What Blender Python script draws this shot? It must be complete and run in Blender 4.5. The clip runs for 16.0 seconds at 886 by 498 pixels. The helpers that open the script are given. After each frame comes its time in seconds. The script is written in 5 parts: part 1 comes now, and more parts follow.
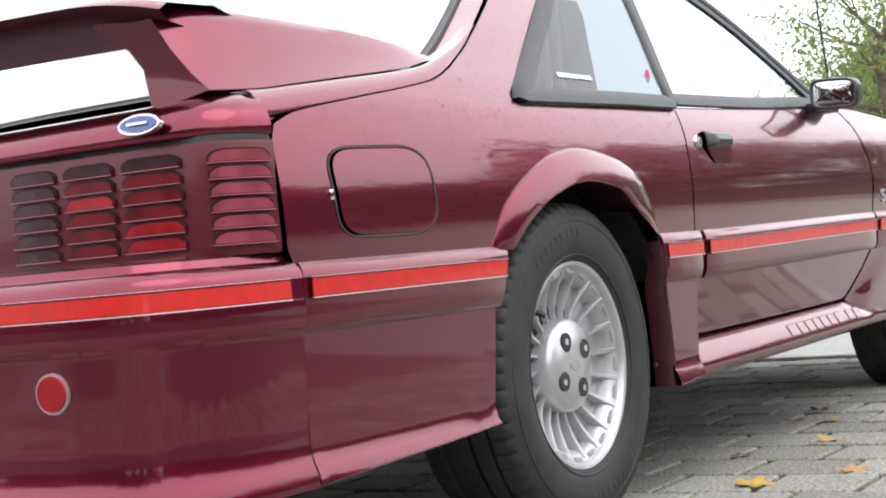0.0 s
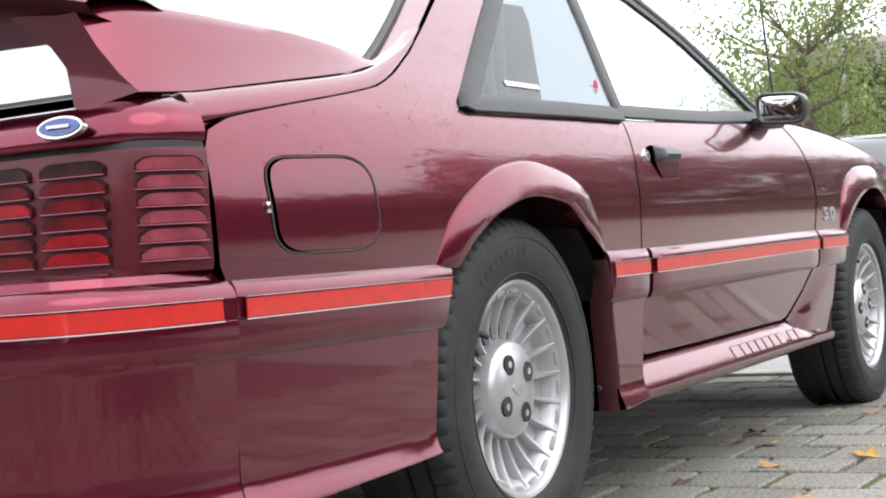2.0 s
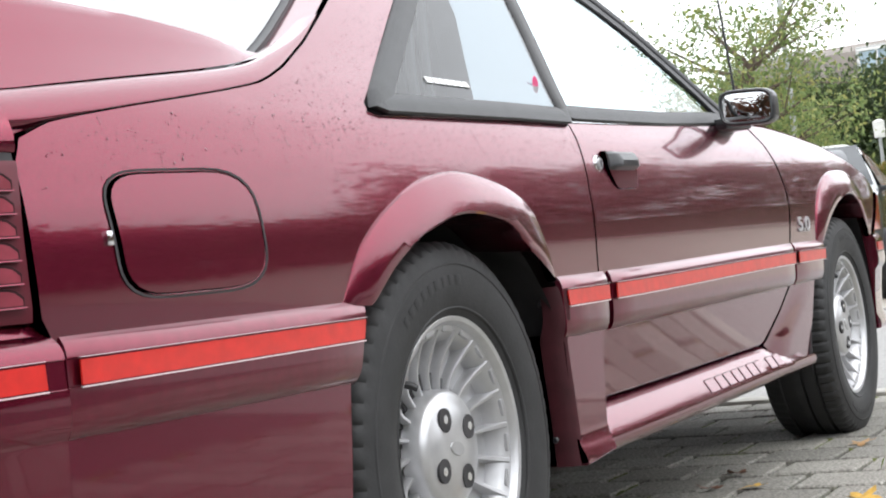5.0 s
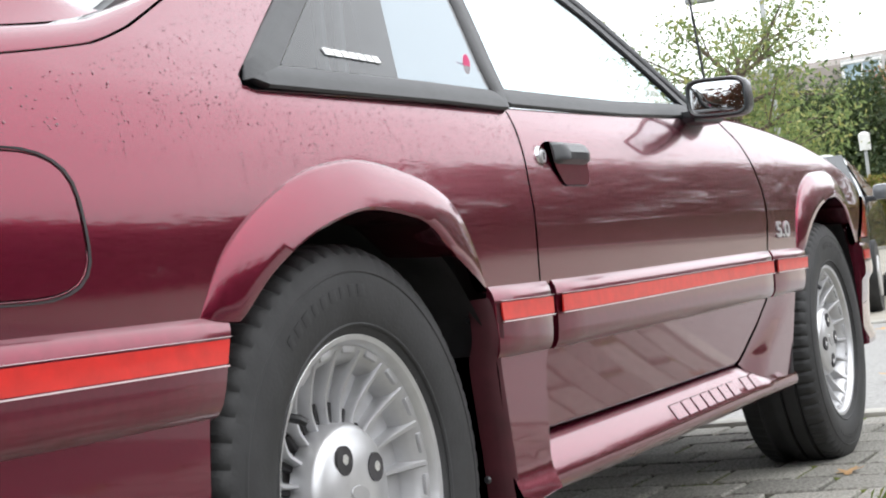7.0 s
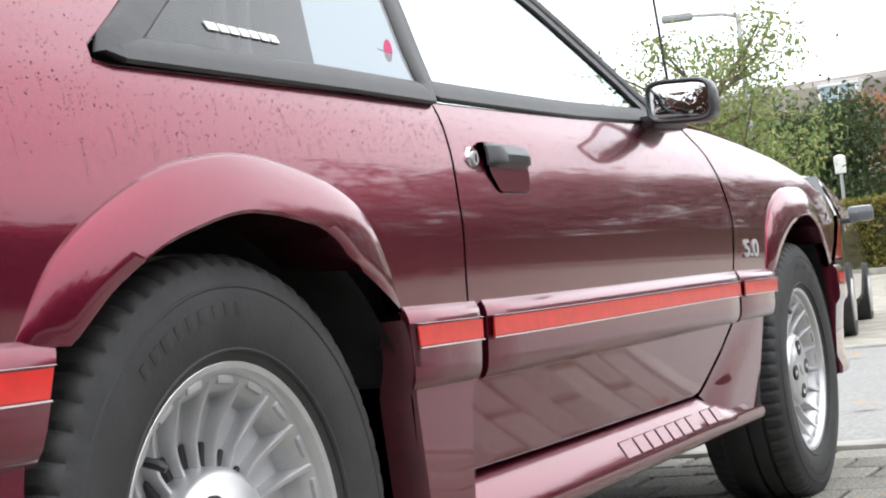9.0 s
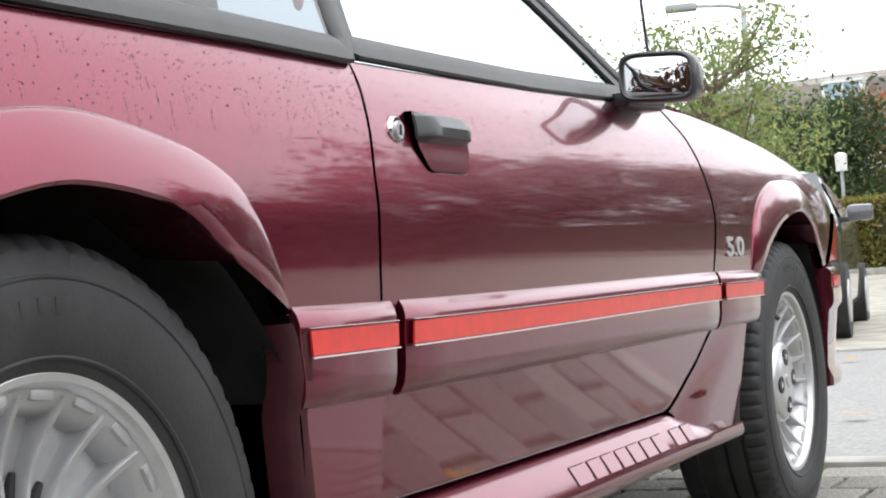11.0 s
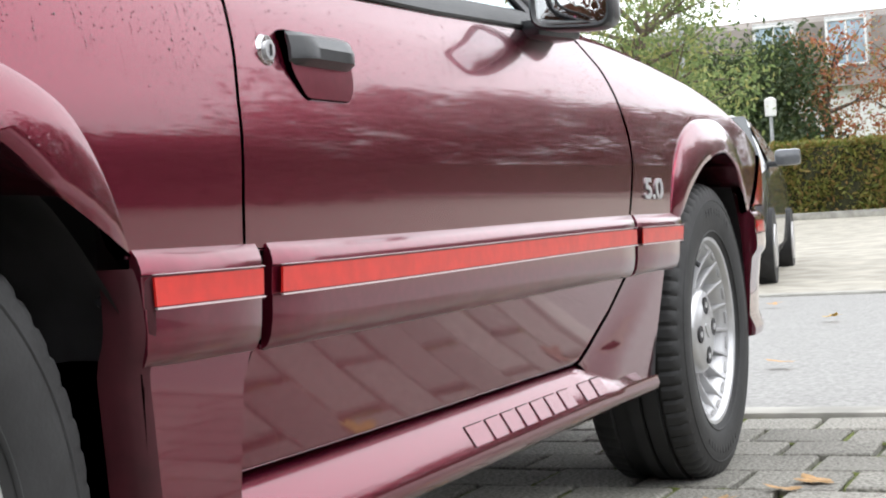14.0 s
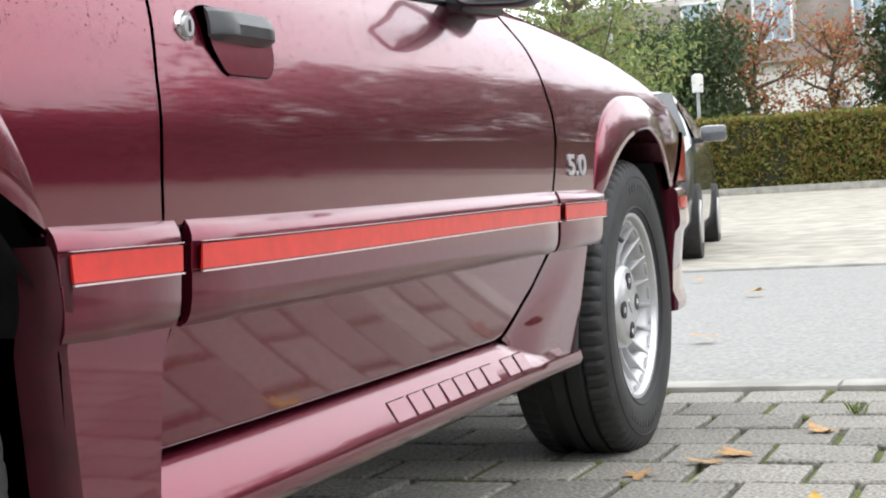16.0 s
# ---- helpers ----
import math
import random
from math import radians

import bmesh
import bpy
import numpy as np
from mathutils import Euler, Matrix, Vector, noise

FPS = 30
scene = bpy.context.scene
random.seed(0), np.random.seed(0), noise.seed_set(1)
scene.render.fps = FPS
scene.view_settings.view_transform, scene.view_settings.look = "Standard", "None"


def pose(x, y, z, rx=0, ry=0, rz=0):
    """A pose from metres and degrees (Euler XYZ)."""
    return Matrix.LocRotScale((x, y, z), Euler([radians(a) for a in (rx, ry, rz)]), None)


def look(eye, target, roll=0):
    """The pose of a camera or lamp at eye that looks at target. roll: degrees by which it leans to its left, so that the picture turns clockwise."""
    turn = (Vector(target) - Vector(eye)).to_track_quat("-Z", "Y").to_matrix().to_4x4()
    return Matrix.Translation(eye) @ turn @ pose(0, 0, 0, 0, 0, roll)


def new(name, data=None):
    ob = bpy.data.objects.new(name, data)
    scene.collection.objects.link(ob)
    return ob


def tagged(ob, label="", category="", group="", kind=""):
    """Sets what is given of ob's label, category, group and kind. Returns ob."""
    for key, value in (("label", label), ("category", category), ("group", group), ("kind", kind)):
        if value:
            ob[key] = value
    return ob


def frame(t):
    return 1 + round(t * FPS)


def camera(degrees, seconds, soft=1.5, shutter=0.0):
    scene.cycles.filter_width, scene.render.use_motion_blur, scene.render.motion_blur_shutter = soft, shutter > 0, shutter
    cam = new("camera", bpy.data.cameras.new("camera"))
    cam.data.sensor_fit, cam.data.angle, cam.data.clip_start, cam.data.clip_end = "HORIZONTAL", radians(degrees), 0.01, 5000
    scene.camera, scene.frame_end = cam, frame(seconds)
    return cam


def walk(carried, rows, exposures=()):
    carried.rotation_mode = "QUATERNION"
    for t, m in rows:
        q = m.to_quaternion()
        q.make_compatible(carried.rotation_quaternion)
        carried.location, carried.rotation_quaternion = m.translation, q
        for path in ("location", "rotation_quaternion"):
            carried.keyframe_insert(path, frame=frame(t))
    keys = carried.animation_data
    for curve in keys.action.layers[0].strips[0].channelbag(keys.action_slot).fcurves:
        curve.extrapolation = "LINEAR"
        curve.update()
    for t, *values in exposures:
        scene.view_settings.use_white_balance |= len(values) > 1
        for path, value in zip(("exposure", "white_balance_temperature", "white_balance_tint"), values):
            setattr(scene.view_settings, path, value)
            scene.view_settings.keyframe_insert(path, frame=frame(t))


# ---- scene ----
cam = camera(31.5, 16.0, soft=2.0)
PATH = [
    (0, (-2.7477, -2.2753, 0.5425), (-1.0573, -1.2064, 0.5554), -5.049),
    (0.5, (-2.6668, -2.2506, 0.5578), (-0.9722, -1.1884, 0.5669), -4.400),
    (1, (-2.6331, -2.1505, 0.5517), (-0.9041, -1.1455, 0.5709), -4.675),
    (1.5, (-2.6267, -2.1514, 0.5672), (-0.8895, -1.1604, 0.5759), -3.910),
    (2, (-2.6269, -2.1586, 0.5714), (-0.8838, -1.1779, 0.5793), -3.898),
    (2.5, (-2.6155, -2.1464, 0.5711), (-0.8651, -1.1788, 0.5797), -4.073),
    (3, (-2.5399, -2.0996, 0.5840), (-0.7845, -1.1411, 0.5852), -4.504),
    (5.5, (-2.0288, -1.9285, 0.5489), (-0.2552, -1.0061, 0.6071), -6.757),
    (6, (-1.9071, -1.9002, 0.5309), (-0.1323, -0.9811, 0.6039), -6.455),
    (6.5, (-1.8140, -1.8812, 0.5359), (-0.0376, -0.9651, 0.6071), -6.388),
    (7, (-1.7290, -1.8630, 0.5466), (0.0514, -0.9540, 0.6100), -6.753),
    (7.5, (-1.6384, -1.8425, 0.5412), (0.1440, -0.9380, 0.6085), -6.059),
    (8, (-1.5641, -1.8277, 0.5515), (0.2214, -0.9285, 0.6101), -6.001),
    (8.5, (-1.4771, -1.8043, 0.5488), (0.3143, -0.9178, 0.6202), -5.387),
    (9, (-1.4027, -1.7907, 0.5437), (0.3920, -0.9116, 0.6251), -5.840),
    (11.5, (-0.9282, -1.6947, 0.5570), (0.8688, -0.8189, 0.6171), -3.507),
    (12, (-0.8429, -1.6733, 0.5555), (0.9565, -0.8023, 0.6132), -3.275),
    (12.5, (-0.8229, -1.6699, 0.5552), (0.9830, -0.8111, 0.5901), -3.112),
    (13, (-0.8233, -1.6745, 0.5526), (0.9914, -0.8339, 0.5679), -3.355),
    (13.5, (-0.8229, -1.6793, 0.5538), (0.9997, -0.8558, 0.5506), -3.339),
    (14, (-0.8208, -1.6830, 0.5550), (1.0102, -0.8787, 0.5364), -3.280),
    (14.5, (-0.8207, -1.6876, 0.5557), (1.0186, -0.9027, 0.5255), -3.365),
    (15, (-0.8207, -1.6904, 0.5562), (1.0268, -0.9255, 0.5113), -3.396),
    (15.5, (-0.8210, -1.6927, 0.5557), (1.0345, -0.9480, 0.5044), -3.442),
    (16, (-0.8221, -1.6942, 0.5556), (1.0418, -0.9712, 0.5008), -3.287),
]
walk(cam, [(t, look(eye, target, roll)) for t, eye, target, roll in PATH])

# ---------------------------------------------------------------- world and light
world = bpy.data.worlds.new("overcast_sky")
scene.world = world
world.use_nodes = True
wn = world.node_tree
sky = wn.nodes.new("ShaderNodeTexSky")
sky.sky_type = "NISHITA"
sky.sun_disc = False
sky.sun_elevation = radians(48)
sky.sun_rotation = radians(150)
sky.air_density, sky.dust_density, sky.ozone_density = 1.0, 5.0, 1.0
flat = wn.nodes.new("ShaderNodeHueSaturation")
flat.inputs["Saturation"].default_value = 0.2
wn.links.new(sky.outputs["Color"], flat.inputs["Color"])
veil = wn.nodes.new("ShaderNodeMix")  # even cloud cover over the clear sky
veil.data_type = "RGBA"
veil.inputs[0].default_value = 0.8
veil.inputs[7].default_value = (18.5, 19.1, 20.0, 1)
wn.links.new(flat.outputs["Color"], veil.inputs[6])
wn.links.new(veil.outputs[2], wn.nodes["Background"].inputs["Color"])
wn.nodes["Background"].inputs["Strength"].default_value = 0.13

sun = new("sun", bpy.data.lights.new("sun", "SUN"))
sun.data.energy, sun.data.angle, sun.data.color = 0.7, radians(40), (1.0, 0.97, 0.93)
sun.matrix_world = look((0, 0, 20), (4, 11, 0))
scene.view_settings.exposure = 0.1

# ---------------------------------------------------------------- materials


def material(name, colour, rough=0.5, metal=0.0, coat=0.0, noise_scale=0.0, amount=0.0, bump=0.0, bump_scale=200.0, spec=0.5, second=None, coat_rough=0.03, coat_ior=1.5):
    m = bpy.data.materials.new(name)
    m.use_nodes = True
    nt = m.node_tree
    b = nt.nodes["Principled BSDF"]
    b.inputs["Base Color"].default_value = (*colour, 1)
    b.inputs["Roughness"].default_value = rough
    b.inputs["Metallic"].default_value = metal
    b.inputs["Coat Weight"].default_value = coat
    b.inputs["Coat Roughness"].default_value = coat_rough
    b.inputs["Coat IOR"].default_value = coat_ior
    b.inputs["Specular IOR Level"].default_value = spec
    tc = nt.nodes.new("ShaderNodeTexCoord")
    if noise_scale:
        n = nt.nodes.new("ShaderNodeTexNoise")
        n.inputs["Scale"].default_value, n.inputs["Detail"].default_value = noise_scale, 6
        nt.links.new(tc.outputs["Object"], n.inputs["Vector"])
        mix = nt.nodes.new("ShaderNodeMix")
        mix.data_type = "RGBA"
        c2 = second or tuple(min(1, c * (1 + amount)) for c in colour)
        c1 = colour if second else tuple(c * (1 - amount) for c in colour)
        mix.inputs[6].default_value, mix.inputs[7].default_value = (*c1, 1), (*c2, 1)
        ramp = nt.nodes.new("ShaderNodeMapRange")
        ramp.inputs[1].default_value, ramp.inputs[2].default_value = 0.35, 0.65
        nt.links.new(n.outputs["Fac"], ramp.inputs[0])
        nt.links.new(ramp.outputs[0], mix.inputs[0])
        nt.links.new(mix.outputs[2], b.inputs["Base Color"])
    if bump:
        n2 = nt.nodes.new("ShaderNodeTexNoise")
        n2.inputs["Scale"].default_value, n2.inputs["Detail"].default_value = bump_scale, 4
        nt.links.new(tc.outputs["Object"], n2.inputs["Vector"])
        bp = nt.nodes.new("ShaderNodeBump")
        bp.inputs["Strength"].default_value, bp.inputs["Distance"].default_value = bump, 0.002
        nt.links.new(n2.outputs["Fac"], bp.inputs["Height"])
        nt.links.new(bp.outputs["Normal"], b.inputs["Normal"])
    return m


def glass_material(name, tint, steady=None):
    """Thin pane: tinted clear, with a gloss that grows towards grazing angles, or a steady one for panes seen from within."""
    m = bpy.data.materials.new(name)
    m.use_nodes = True
    nt = m.node_tree
    nt.nodes.remove(nt.nodes["Principled BSDF"])
    out = nt.nodes["Material Output"]
    clear = nt.nodes.new("ShaderNodeBsdfTransparent")
    clear.inputs["Color"].default_value = (*tint, 1)
    gloss = nt.nodes.new("ShaderNodeBsdfGlossy")
    gloss.inputs["Roughness"].default_value = 0.03
    mix = nt.nodes.new("ShaderNodeMixShader")
    if steady is None:
        fres = nt.nodes.new("ShaderNodeFresnel")
        fres.inputs["IOR"].default_value = 1.7
        nt.links.new(fres.outputs[0], mix.inputs[0])
    else:
        mix.inputs[0].default_value = steady
    nt.links.new(clear.outputs[0], mix.inputs[1])
    nt.links.new(gloss.outputs[0], mix.inputs[2])
    nt.links.new(mix.outputs[0], out.inputs["Surface"])
    return m


PAINT = material("maroon_paint", (0.180, 0.010, 0.033), 0.27, 0.9, 1.0, 700, 0.12, 0, 200, coat_ior=1.5, coat_rough=0.04)
TRIM_PAINT = material("maroon_trim_paint", (0.170, 0.010, 0.031), 0.30, 0.85, 1.0, 60, 0.08, coat_ior=1.5, coat_rough=0.08)
DARK_PAINT = material("lamp_cover_paint", (0.10, 0.007, 0.017), 0.42, 0.1, 0.22, 30, 0.10, spec=0.35)
RED = material("red_stripe", (0.58, 0.016, 0.011), 0.35, 0, 0.5, 40, 0.10)
PIN = material("silver_pinstripe", (0.42, 0.30, 0.31), 0.35, 0.3)
LENS = material("red_lens", (0.12, 0.006, 0.010), 0.22, 0, 0.15, 25, 0.35, spec=0.3)
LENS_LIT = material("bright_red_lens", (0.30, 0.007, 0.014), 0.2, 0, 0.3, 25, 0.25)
LENS_GREY = material("smoked_lens", (0.045, 0.016, 0.020), 0.22, 0, 0.1, 25, 0.3, spec=0.25)
LENS_PINK = material("side_lens", (0.25, 0.045, 0.065), 0.22, 0, 0.5, 25, 0.2)
DARK_MAROON = material("dark_maroon", (0.045, 0.008, 0.012), 0.55, 0, 0, 20, 0.3, spec=0.3)
GROOVE = material("lens_groove", (0.030, 0.006, 0.009), 0.6, 0, 0, 25, 0.2, spec=0.2)
BLACK = material("black_rubber_trim", (0.018, 0.018, 0.020), 0.42, 0, 0.0, 25, 0.3, 0.15, 300)
SATIN = material("satin_black_plastic", (0.022, 0.023, 0.026), 0.30, 0, 0.2, 25, 0.2, 0.1, 400)
DARK = material("underbody_black", (0.034, 0.032, 0.034), 0.8, 0, 0, 12, 0.4)
TYRE = material("tyre_rubber", (0.021, 0.021, 0.022), 0.62, 0, 0, 14, 0.30, 0.25, 180)
ALLOY = material("silver_alloy", (0.50, 0.50, 0.51), 0.42, 0.7, 0.1, 30, 0.06, 0.05, 500)
ALLOY_BRIGHT = material("machined_alloy_lip", (0.60, 0.60, 0.61), 0.36, 0.8, 0.0, 30, 0.05)
CHROME = material("chrome", (0.75, 0.75, 0.76), 0.12, 1.0)
BLUE = material("blue_enamel", (0.02, 0.05, 0.28), 0.25, 0, 1.0, 60, 0.2)
INTERIOR = material("grey_interior_cloth", (0.10, 0.11, 0.12), 0.9, 0, 0, 30, 0.3)
MIRROR = material("mirror_glass", (0.85, 0.87, 0.88), 0.02, 1.0)
GLASS = glass_material("window_glass", (0.86, 0.93, 0.94))
FAR_GLASS = glass_material("far_window_glass", (0.88, 0.93, 0.94), 0.08)
TINT = glass_material("tinted_window_glass", (0.27, 0.31, 0.34))
FAR_TINT = glass_material("far_tinted_glass", (0.33, 0.37, 0.40), 0.08)
HATCH_GLASS = glass_material("hatch_glass_tint", (0.55, 0.60, 0.63), 0.60)
STICKER = material("white_sticker", (0.80, 0.80, 0.80), 0.5)
MARKER = material("clear_red_marker_lens", (0.60, 0.022, 0.045), 0.15, 0, 0.8, 25, 0.15)
PINK = material("pink_sticker", (0.65, 0.05, 0.18), 0.5)

# ---------------------------------------------------------------- mesh helpers


def link_mesh(name, verts, faces, mat, parent=None, label="", normals=None, sharp=None, smooth=True):
    me = bpy.data.meshes.new(name)
    me.from_pydata([tuple(map(float, v)) for v in verts], [], faces)
    me.materials.append(mat)
    if smooth:
        me.shade_smooth()
    if normals is not None:
        me.normals_split_custom_set_from_vertices([tuple(map(float, n)) for n in normals])
    elif sharp:
        me.set_sharp_from_angle(angle=radians(sharp))
    me.update()
    ob = new(name, me)
    if parent is not None:
        ob.parent = parent
    if label:
        tagged(ob, label)
    return ob


def part(name, bm, mat, parent, label="", sharp=35):
    me = bpy.data.meshes.new(name)
    bmesh.ops.recalc_face_normals(bm, faces=bm.faces)
    bm.to_mesh(me)
    bm.free()
    me.materials.append(mat)
    me.shade_smooth()
    me.set_sharp_from_angle(angle=radians(sharp))
    ob = new(name, me)
    if parent is not None:
        ob.parent = parent
    if label:
        tagged(ob, label)
    return ob


def empty(name):
    return new(name, None)


def add_box(bm, c, s, bevel=0.0, rot=None):
    m = Matrix.Translation(c) @ (rot or Matrix.Identity(4)) @ Matrix.Diagonal((*s, 1))
    g = bmesh.ops.create_cube(bm, size=1, matrix=m)
    if bevel:
        e = list({e for v in g["verts"] for e in v.link_edges})
        bmesh.ops.bevel(bm, geom=e, offset=bevel, segments=2, affect="EDGES", profile=0.6)


def add_cyl(bm, c, r1, r2, h, axis="Z", seg=24):
    rot = {"Z": Matrix.Identity(4), "Y": pose(0, 0, 0, 90), "X": pose(0, 0, 0, 0, 90)}[axis]
    bmesh.ops.create_cone(bm, cap_ends=True, segments=seg, radius1=r1, radius2=r2, depth=h, matrix=Matrix.Translation(c) @ rot)


def tube(bm, pts, radii, seg=8):
    """A tapered tube along points."""
    rings = []
    for i, p in enumerate(pts):
        p = Vector(p)
        d = (Vector(pts[min(i + 1, len(pts) - 1)]) - Vector(pts[max(i - 1, 0)])).normalized()
        a = d.orthogonal().normalized()
        b = d.cross(a)
        rings.append([bm.verts.new(p + (a * math.cos(k * math.tau / seg) + b * math.sin(k * math.tau / seg)) * radii[i]) for k in range(seg)])
    for r, s in zip(rings, rings[1:]):
        for k in range(seg):
            bm.faces.new((r[k], r[(k + 1) % seg], s[(k + 1) % seg], s[k]))
    bm.faces.new(rings[0][::-1])
    bm.faces.new(rings[-1])


def curve(pts):
    """Smooth interpolation through (t, value) pairs."""
    t = np.array([p[0] for p in pts], float)
    v = np.array([p[1] for p in pts], float)
    s = np.diff(v) / np.diff(t)
    m = np.zeros(len(t))
    m[0], m[-1] = s[0], s[-1]
    for i in range(1, len(t) - 1):
        m[i] = 0 if s[i - 1] * s[i] <= 0 else 2 * s[i - 1] * s[i] / (s[i - 1] + s[i])

    def f(x):
        x = np.clip(x, t[0], t[-1])
        i = np.clip(np.searchsorted(t, x) - 1, 0, len(t) - 2)
        h = t[i + 1] - t[i]
        u = (x - t[i]) / h
        return (2 * u**3 - 3 * u**2 + 1) * v[i] + (u**3 - 2 * u**2 + u) * h * m[i] + (3 * u**2 - 2 * u**3) * v[i + 1] + (u**3 - u**2) * h * m[i + 1]
    return f


def resample(pts, step=0.02, closed=False, n=None):
    p = np.array(pts, float)
    if closed:
        p = np.vstack([p, p[:1]])
    if n:
        d = np.concatenate([[0], np.cumsum(np.linalg.norm(np.diff(p, axis=0), axis=1))])
        q = np.linspace(0, d[-1], n)
        return np.stack([np.interp(q, d, p[:, k]) for k in range(p.shape[1])], 1)
    out = []
    for a, b in zip(p, p[1:]):
        k = max(1, int(np.ceil(np.linalg.norm(b - a) / step)))
        out += [a + (b - a) * j / k for j in range(k)]
    if not closed:
        out.append(p[-1])
    return np.array(out)


def rounded(pts, r):
    """A closed polygon with its corners rounded; r: one radius or one for each corner."""
    n, out = len(pts), []
    rr = r if isinstance(r, (list, tuple)) else [r] * n
    for i in range(n):
        p, a, b = (np.array(pts[k % n], float) for k in (i, i - 1, i + 1))
        if rr[i] <= 0:
            out.append(p)
            continue
        ua, ub = (a - p), (b - p)
        k = min(rr[i], 0.45 * np.linalg.norm(ua), 0.45 * np.linalg.norm(ub))
        s, e = p + ua / np.linalg.norm(ua) * k, p + ub / np.linalg.norm(ub) * k
        for u in np.linspace(0, 1, 7):
            out.append((1 - u) ** 2 * s + 2 * u * (1 - u) * p + u**2 * e)
    return np.array(out)


def inside(poly, q):
    x, y = q[:, 0], q[:, 1]
    res = np.zeros(len(q), bool)
    for (x0, y0), (x1, y1) in zip(poly, np.roll(poly, -1, 0)):
        c = ((y0 > y) != (y1 > y)) & (x < (x1 - x0) * (y - y0) / (y1 - y0 + 1e-12) + x0)
        res ^= c
    return res


def distance_to(poly, q):
    best = np.full(len(q), 9.0)
    for a, b in zip(poly, np.roll(poly, -1, 0)):
        ab = b - a
        u = np.clip(((q - a) @ ab) / (ab @ ab + 1e-12), 0, 1)
        best = np.minimum(best, np.linalg.norm(q - a - u[:, None] * ab, axis=1))
    return best


from mathutils.geometry import delaunay_2d_cdt


def sheet(name, poly, surf, mat, parent, side=-1, gap=0.0008, depth=0.016, step=0.03, label="", edge=0.02):
    """A curved panel: a polygon of (x, z) laid on the body side surf(x, z), with rounded, turned-in edges."""
    b = resample(poly, edge, True)
    keep = [i for i in range(len(b)) if np.linalg.norm(b[i] - b[i - 1]) > 1e-5]
    b = b[keep]
    area = 0.5 * np.sum(b[:, 0] * np.roll(b[:, 1], -1) - np.roll(b[:, 0], -1) * b[:, 1])
    if area < 0:
        b = b[::-1]
    tan = np.roll(b, -1, 0) - np.roll(b, 1, 0)
    tan /= np.linalg.norm(tan, axis=1)[:, None] + 1e-9
    nout = np.stack([tan[:, 1], -tan[:, 0]], 1)
    b = b - nout * (gap + 0.003)
    lo, hi = b.min(0), b.max(0)
    gx, gz = np.meshgrid(np.arange(lo[0], hi[0], step), np.arange(lo[1], hi[1], step))
    g = np.stack([gx.ravel(), gz.ravel()], 1)
    g = g[inside(b, g)]
    g = g[distance_to(b, g) > step * 0.45]
    allp = np.vstack([b, g])
    nb = len(b)
    vs, _, fs, *_ = delaunay_2d_cdt([Vector(p) for p in allp], [(i, (i + 1) % nb) for i in range(nb)], [], 1, 1e-7)
    v2 = np.array([(v.x, v.y) for v in vs])
    y = surf(v2[:, 0], v2[:, 1])
    h = 0.004
    dx = (surf(v2[:, 0] + h, v2[:, 1]) - surf(v2[:, 0] - h, v2[:, 1])) / (2 * h)
    dz = (surf(v2[:, 0], v2[:, 1] + h) - surf(v2[:, 0], v2[:, 1] - h)) / (2 * h)
    nrm = np.stack([-dx, np.full(len(y), float(side)), -dz], 1)
    nrm /= np.linalg.norm(nrm, axis=1)[:, None]
    verts = [(p[0], side * w, p[1]) for p, w in zip(v2, y)]
    norms = [tuple(n) for n in nrm]
    faces = [tuple(f) if side < 0 else tuple(f)[::-1] for f in fs]
    # turned-in edge, in three rings
    base = len(verts)
    yb = surf(b[:, 0], b[:, 1])
    k = [(0.0, 0.0, 0.35), (0.0022, 0.0012, 0.75), (0.003, 0.004, 1.0), (0.003, depth, 1.0)]
    for out, down, lean in k:
        q = b + nout * out
        for i in range(nb):
            verts.append((q[i, 0], side * (yb[i] - down), q[i, 1]))
            n = np.array([nout[i, 0] * lean, side * (1 - lean), nout[i, 1] * lean])
            norms.append(tuple(n / np.linalg.norm(n)))
    for r in range(3):
        for i in range(nb):
            j = (i + 1) % nb
            q = (base + r * nb + i, base + (r + 1) * nb + i, base + (r + 1) * nb + j, base + r * nb + j)
            faces.append(q if side > 0 else q[::-1])
    return link_mesh(name, verts, faces, mat, parent, label, norms)


def grid_mesh(name, rows, mat, parent, label="", sharp=35, closed=False, caps=False, flip=False):
    """A mesh over rows of points of equal length."""
    n, m = len(rows), len(rows[0])
    verts = [p for r in rows for p in r]
    faces = []
    for i in range(n - 1):
        for j in range(m if closed else m - 1):
            k = (j + 1) % m
            q = (i * m + j, i * m + k, (i + 1) * m + k, (i + 1) * m + j)
            faces.append(q[::-1] if flip else q)
    if caps:
        faces.append(tuple(range(m))[:: 1 if flip else -1])
        faces.append(tuple((n - 1) * m + j for j in range(m))[:: -1 if flip else 1])
    return link_mesh(name, verts, faces, mat, parent, label, sharp=sharp)


def sweep(name, path, profile, mat, parent, side=0, label="", sharp=30):
    """A profile of (z, out) carried along a plan path of (x, y); 'out' is to the path's outer side."""
    p = np.array(path, float)
    t = np.gradient(p, axis=0)
    t /= np.linalg.norm(t, axis=1)[:, None]
    nrm = np.stack([-t[:, 1], t[:, 0]], 1)
    rows = [[(p[i, 0] + nrm[i, 0] * o, p[i, 1] + nrm[i, 1] * o, z) for z, o in profile] for i in range(len(p))]
    return grid_mesh(name, rows, mat, parent, label, sharp, caps=True)


